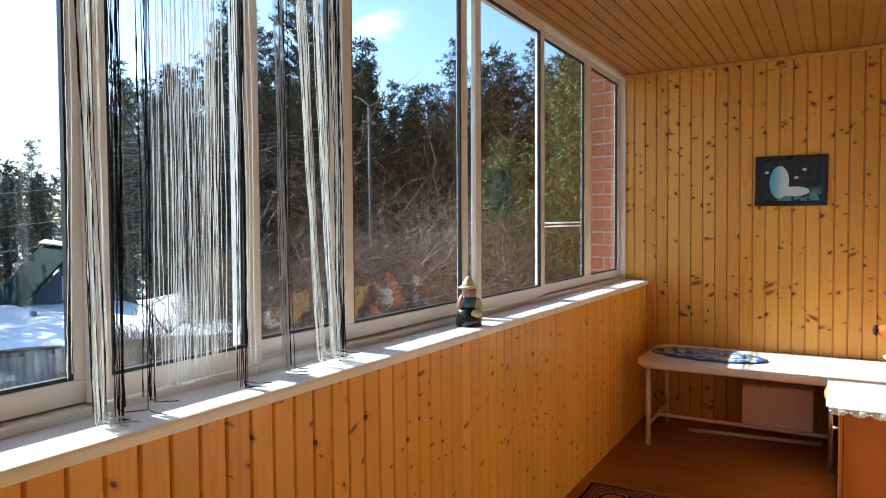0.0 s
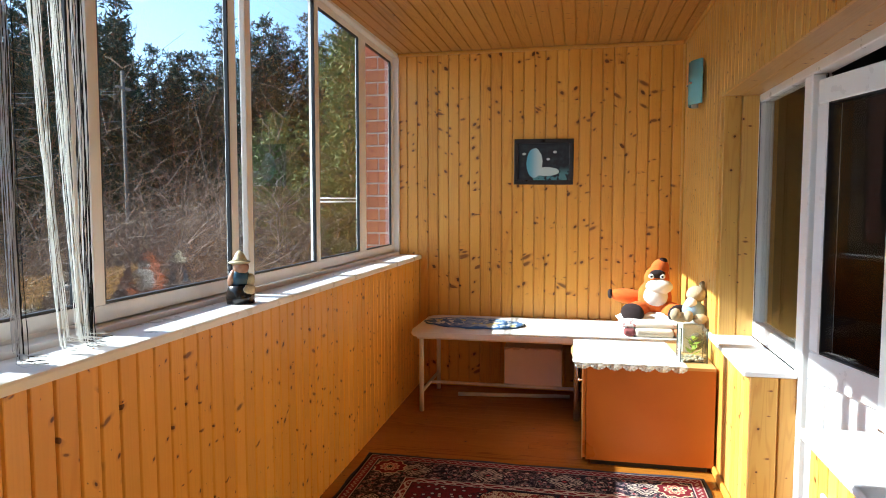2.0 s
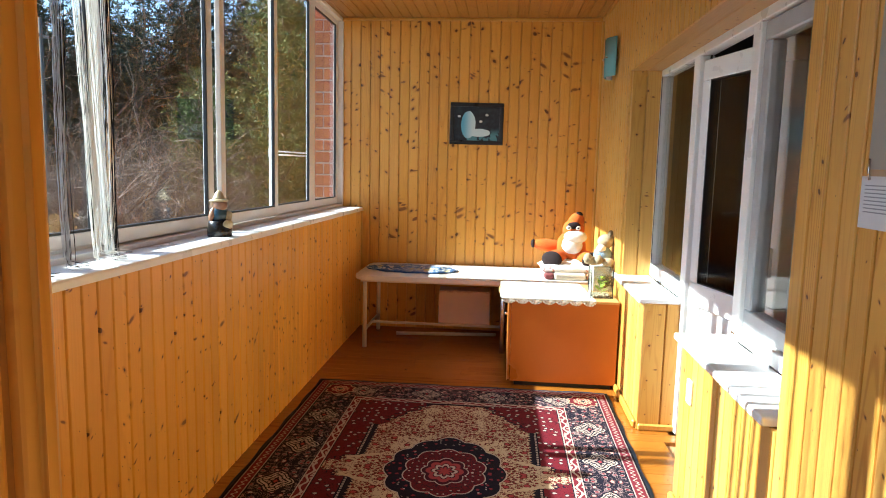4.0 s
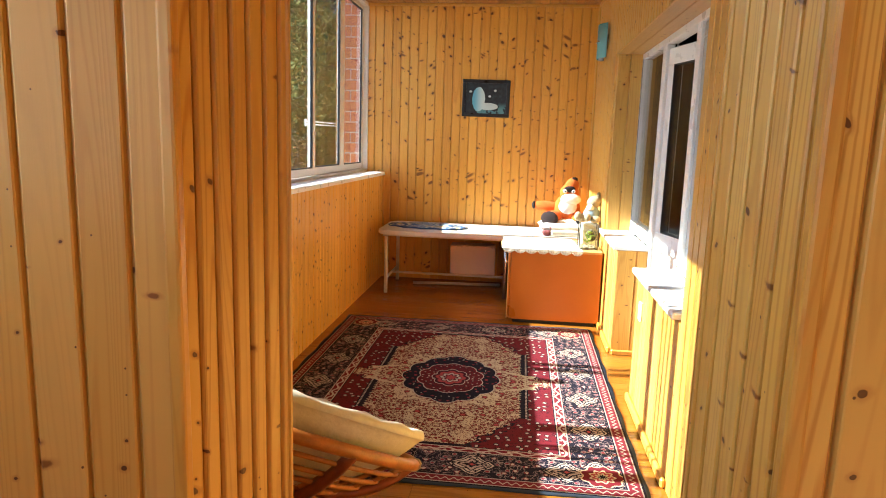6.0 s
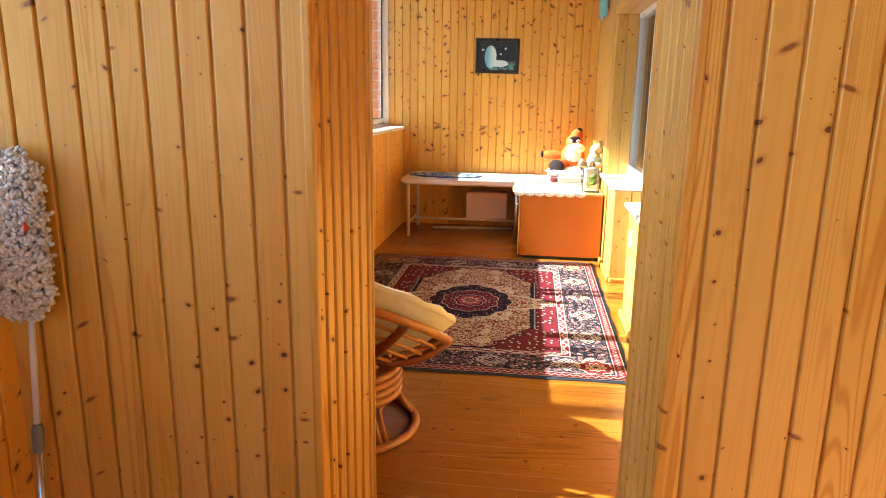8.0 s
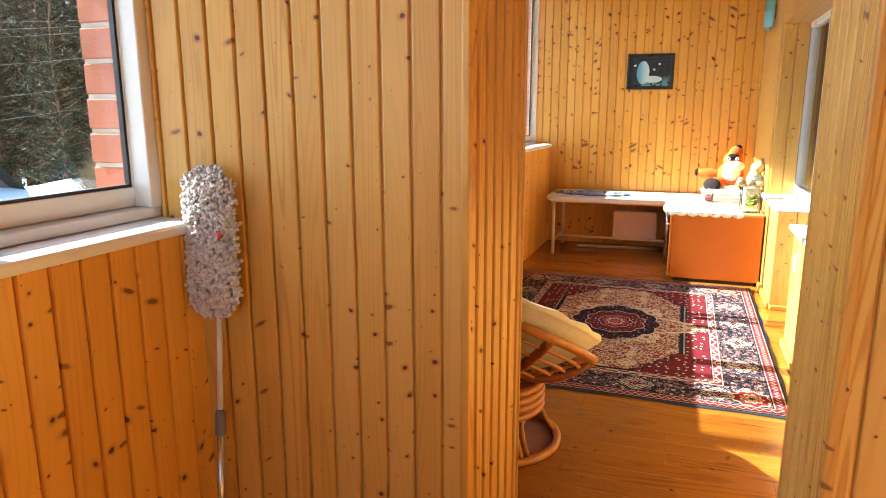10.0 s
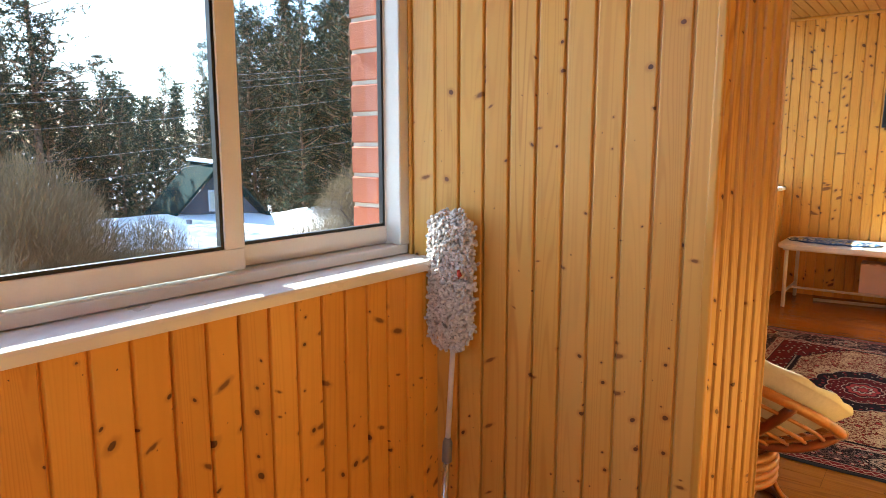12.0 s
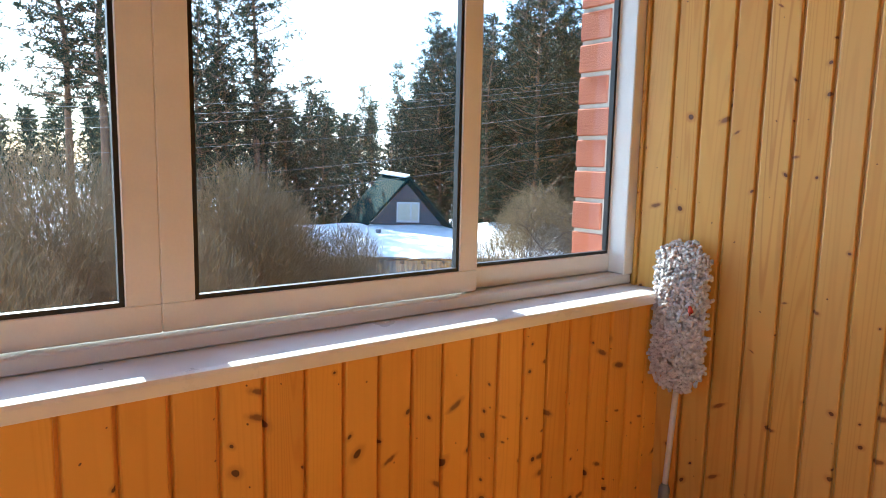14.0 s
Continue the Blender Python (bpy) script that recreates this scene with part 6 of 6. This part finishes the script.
def bush_meshes(seed, r, h, mat, count):
    """Dense rounded bush of thin upright twigs."""
    rng = random.Random(seed)
    out = []
    for part_count, thick in ((count // 60, 0.013), (count, 0.0068)):
        vs, fs = [], []
        for _ in range(part_count):
            a, u = rng.uniform(0, 6.283), rng.random() ** 0.55
            th = u * 1.5
            out_way = Vector((math.cos(a) * math.sin(th) * r, math.sin(a) * math.sin(th) * r, math.cos(th) * h))
            if thick > 0.01:
                p, q = Vector((math.cos(a), math.sin(a), 0)) * 0.2 * r * rng.random(), out_way * rng.uniform(0.5, 0.85)
            else:
                p = out_way * rng.uniform(0.25, 0.93) ** 0.7 + Vector((rng.gauss(0, 0.06), rng.gauss(0, 0.06), rng.gauss(0, 0.06))) * r
                d = (out_way.normalized() * 0.8 + Vector((rng.gauss(0, 0.45), rng.gauss(0, 0.45), 0.35 + rng.gauss(0, 0.3)))).normalized()
                q = p + d * rng.uniform(0.12, 0.34) * r * 0.6
            s, t = (q - p).cross(Vector((0.2, 0.1, 1))).normalized(), Vector((0, 0, 1)).cross(q - p).cross(q - p).normalized()
            k = len(vs)
            for j in range(3):
                b = 2.0944 * j
                vs.append(p + (s * math.cos(b) + t * math.sin(b)) * thick)
            vs.append(q)
            for j in range(3):
                fs.append((k + j, k + (j + 1) % 3, k + 3))
        out.append(mesh_from("twig", vs, fs, [mat]))
    return out


def shrub(name, label, meshes, x, y, rot, s, group, z=None):
    t = thing(name, label, "shrub", Matrix.Translation((x, y, (ground_height(x, y) - 0.05) if z is None else z)) @ Matrix.Rotation(rot, 4, "Z") @ Matrix.Scale(s, 4), group)
    for n, me in zip(("trunk", "crown"), meshes):
        o = new(n, me)
        o.parent = t


def plant_outside():
    rng = random.Random(21)
    spruce = [conifer_meshes(31 + k, 13.0, 2.3, 0.08, NEEDLE, 1.6, 0.19, 18) for k in range(3)]
    pine = [conifer_meshes(51 + k, 16.0, 2.7, 0.38, NEEDLE, 1.7, 0.20, 17) for k in range(3)]
    near = [conifer_meshes(71 + k, 9.0, 2.4, 0.08, NEEDLE_Y, 1.9, 0.17, 17) for k in range(2)]
    wood = [conifer_meshes(131 + k, 13.0, 2.2, 0.08, NEEDLE, 0.95, 0.30, 13) for k in range(4)]
    tall_wood = [conifer_meshes(151 + k, 16.0, 2.5, 0.35, NEEDLE, 0.95, 0.31, 13) for k in range(2)]
    dark = "dark green conifer with a ragged crown"
    tall = "tall pine with a bare reddish trunk"
    # towards the house
    for x, y, s in ((-28.3, -3.0, 1.15), (-26.0, -2.1, 1.2), (-31, -6.0, 1.0), (-30.5, 0.5, 1.05), (-24.4, 3.0, 1.0), (-33, 4.5, 1.1)):
        tree("pine_tree", tall, pine[int(abs(x * 3)) % 3], x, y, rng.uniform(0, 6), s)
    for x, y, s in ((-17.0, 11.2, 1.02), (-14.6, 12.6, 1.05), (-15.9, 13.9, 1.1), (-19.6, 13.4, 0.95), (-18.6, 10.2, 0.78), (-25.4, 2.2, 0.80), (-27.5, 4.8, 0.72), (-24.6, 4.4, 0.60), (-29.5, 6.6, 0.62), (-36.0, 17.4, 0.86), (-35.0, 19.5, 0.98), (-27.0, 16.2, 0.96), (-24.5, 17.5, 1.1), (-22.6, 18.6, 1.05), (-26.0, 20.5, 1.2),
                    (-20.8, 19.8, 1.0), (-33.5, -0.5, 0.5), (-37, -7, 0.55), (-30, -9, 0.5), (-38, 1.5, 0.6), (-42, 10, 0.7), (-31, 18.6, 0.9), (-26.5, 6.4, 0.5), (-28.5, 8.6, 0.48), (-25.8, 5.4, 0.42), (-34, 12.0, 0.55), (-27.5, 0.2, 0.62), (-29.0, -4.8, 0.5), (-32.0, 10.2, 0.5), (-23.8, 20.6, 1.0), (-19.4, 18.4, 0.9), (-24.4, 3.4, 0.75), (-23.9, 5.7, 0.62), (-24.6, 7.4, 0.56), (-24.9, 1.0, 0.95), (-26.2, -0.6, 0.9), (-28.8, 12.3, 0.6), (-25.6, 11.6, 0.72), (-23.3, 11.4, 0.86), (-26.8, 13.4, 0.95), (-26.2, 9.4, 0.56), (-27.8, 6.9, 0.7), (-29.6, 11.0, 0.7)):
        tree("spruce_tree", dark, spruce[int(abs(y * 7)) % 3], x, y, rng.uniform(0, 6), s)
    # wood on the hillside
    for k in range(144):
        a = radians(100 + 52 * (k % 48) / 47 + rng.uniform(-1.2, 1.2))
        dist = (30, 38, 34)[k // 48] + rng.uniform(-3, 4)
        x, y = 1.4 + dist * math.cos(a), -5.2 + dist * math.sin(a)
        if x < -17 and y < 15.0:
            continue
        s = rng.uniform(0.72, 0.98) * (0.93 if a < radians(127) else 1.0)
        if rng.random() < 0.7:
            tree("spruce_tree", dark, wood[k % 4], x, y, rng.uniform(0, 6), s)
        else:
            tree("pine_tree", tall, tall_wood[k % 2], x, y, rng.uniform(0, 6), s * 0.82)
    # far wood on the skyline, one mesh
    vs, fs = [], []
    low = []
    for k in range(4):
        tuft_v, tuft_f = [], []
        rr = random.Random(200 + k)
        for i in range(210):
            f = rr.random() ** 0.8
            a, q = rr.uniform(0, 6.283), 2.6 * (1 - f) * rr.uniform(0.3, 1.1)
            needles(tuft_v, tuft_f, Vector((q * math.cos(a), q * math.sin(a), 13 * (0.05 + 0.95 * f))), 1.0, rr, 3)
        low.append((np.array([tuple(v) for v in tuft_v]), tuft_f))
    for k in range(230):
        a = radians(96 + 104 * rng.random())
        dist = rng.uniform(62, 105)
        x, y = dist * math.cos(a), -5 + dist * math.sin(a)
        tv, tf = low[k % 4]
        n, sc, z = len(vs), rng.uniform(0.55, 0.85), ground_height(x, y)
        vs += [tuple(p) for p in tv * sc + np.array((x, y, z))]
        fs += [tuple(i + n for i in f) for f in tf]
    tagged(new("far_wood", mesh_from("far_wood", vs, fs, [NEEDLE])), "dark conifer wood along the skyline", "wood", kind="stuff")
    # greener young pines near the brick pier
    for x, y, s in ((-5.2, 8.4, 0.70), (-6.4, 10.7, 0.66), (-3.6, 9.6, 0.92), (-4.9, 12.4, 1.0), (-7.6, 13.6, 0.78), (-3.1, 7.6, 0.78)):
        tree("young_pine", "yellow-green young pine with dense needles", near[int(abs(x * 5)) % 2], x, y, rng.uniform(0, 6), s)
    # bare shrubs below the windows
    bare = [shrub_meshes(91 + k, 4.3, 6, (TWIG, TWIG_L, TWIG)[k], 0.8, 0.0, 0.026, 0.5, 3, 3) for k in range(3)]
    for k in range(34):
        a, far = radians(rng.uniform(111.0, 126.5)), rng.uniform(8.0, 17.0)
        x, y = min(1.47 + far * math.cos(a), -4.6 - 0.1 * (k % 5)), -5.26 + far * math.sin(a)
        shrub("bare_shrub", "leafless grey-brown shrub thicket", bare[k % 3], x, y, rng.uniform(0, 6), rng.uniform(0.9, 1.2), "bare shrubs")
    bush = [bush_meshes(7, 2.0, 3.1, TWIG_Y, 16000), bush_meshes(8, 1.9, 3.3, TWIG_B, 16000)]
    for x, y, s, k, z in ((-10.7, -5.9, 1.0, 1, -1.6), (-10.9, -2.75, 0.86, 0, -1.25), (-14.0, 8.4, 0.82, 0, -1.75), (-9.6, -8.6, 1.0, 1, -1.8), (-13.3, -4.2, 0.9, 1, -1.9), (-12.8, -7.5, 1.0, 0, -1.9), (-8.2, 1.4, 0.8, 0, -2.4), (-10.2, -0.9, 0.55, 1, -1.6), (-9.3, -4.4, 0.8, 1, -2.1), (-8.4, -7.0, 0.85, 0, -2.2), (-12.0, -1.9, 0.8, 0, -1.7)):
        shrub("willow_bush", "rounded leafless willow bush", bush[k], x, y, rng.uniform(0, 6), s, "willow bushes", z)


plant_outside()


def wires():
    pole = thing("utility_pole", "grey wooden utility pole", "pole", Matrix.Translation((-8.15, 7.55, 0)))
    part("pole", tube(bmesh.new(), [(0, 0, -4.0), (0, 0, 4.25)], 0.040, 8), plain("grey_wood", (0.09, 0.08, 0.07), 0.9, vary=0.3), pole)
    part("cross_arm", B(-0.03, 0.03, -0.22, 0.22, 3.87, 3.92), plain("old_wood", (0.22, 0.19, 0.16), 0.9), pole)
    cable = plain("cable", (0.22, 0.23, 0.25), 0.6)
    w = thing("power_lines", "thin grey overhead wires", "wire")
    for k, (za, zb, yo) in enumerate(((3.9, 2.6, 0.4), (3.75, 2.25, -0.1), (3.6, 1.95, -0.45), (3.2, 1.55, 0.0), (2.7, 0.9, 0.1), (2.3, 0.4, -0.1))):
        a, b = Vector((-8.15, 7.55 + yo, za)), Vector((-17.0, -24.0 + yo, zb))
        pts = [a.lerp(b, i / 24) - Vector((0, 0, 1.1 * (1 - (2 * i / 24 - 1) ** 2))) for i in range(25)]
        part("wire", tube(bmesh.new(), pts, 0.0030, 4), cable, w)


wires()
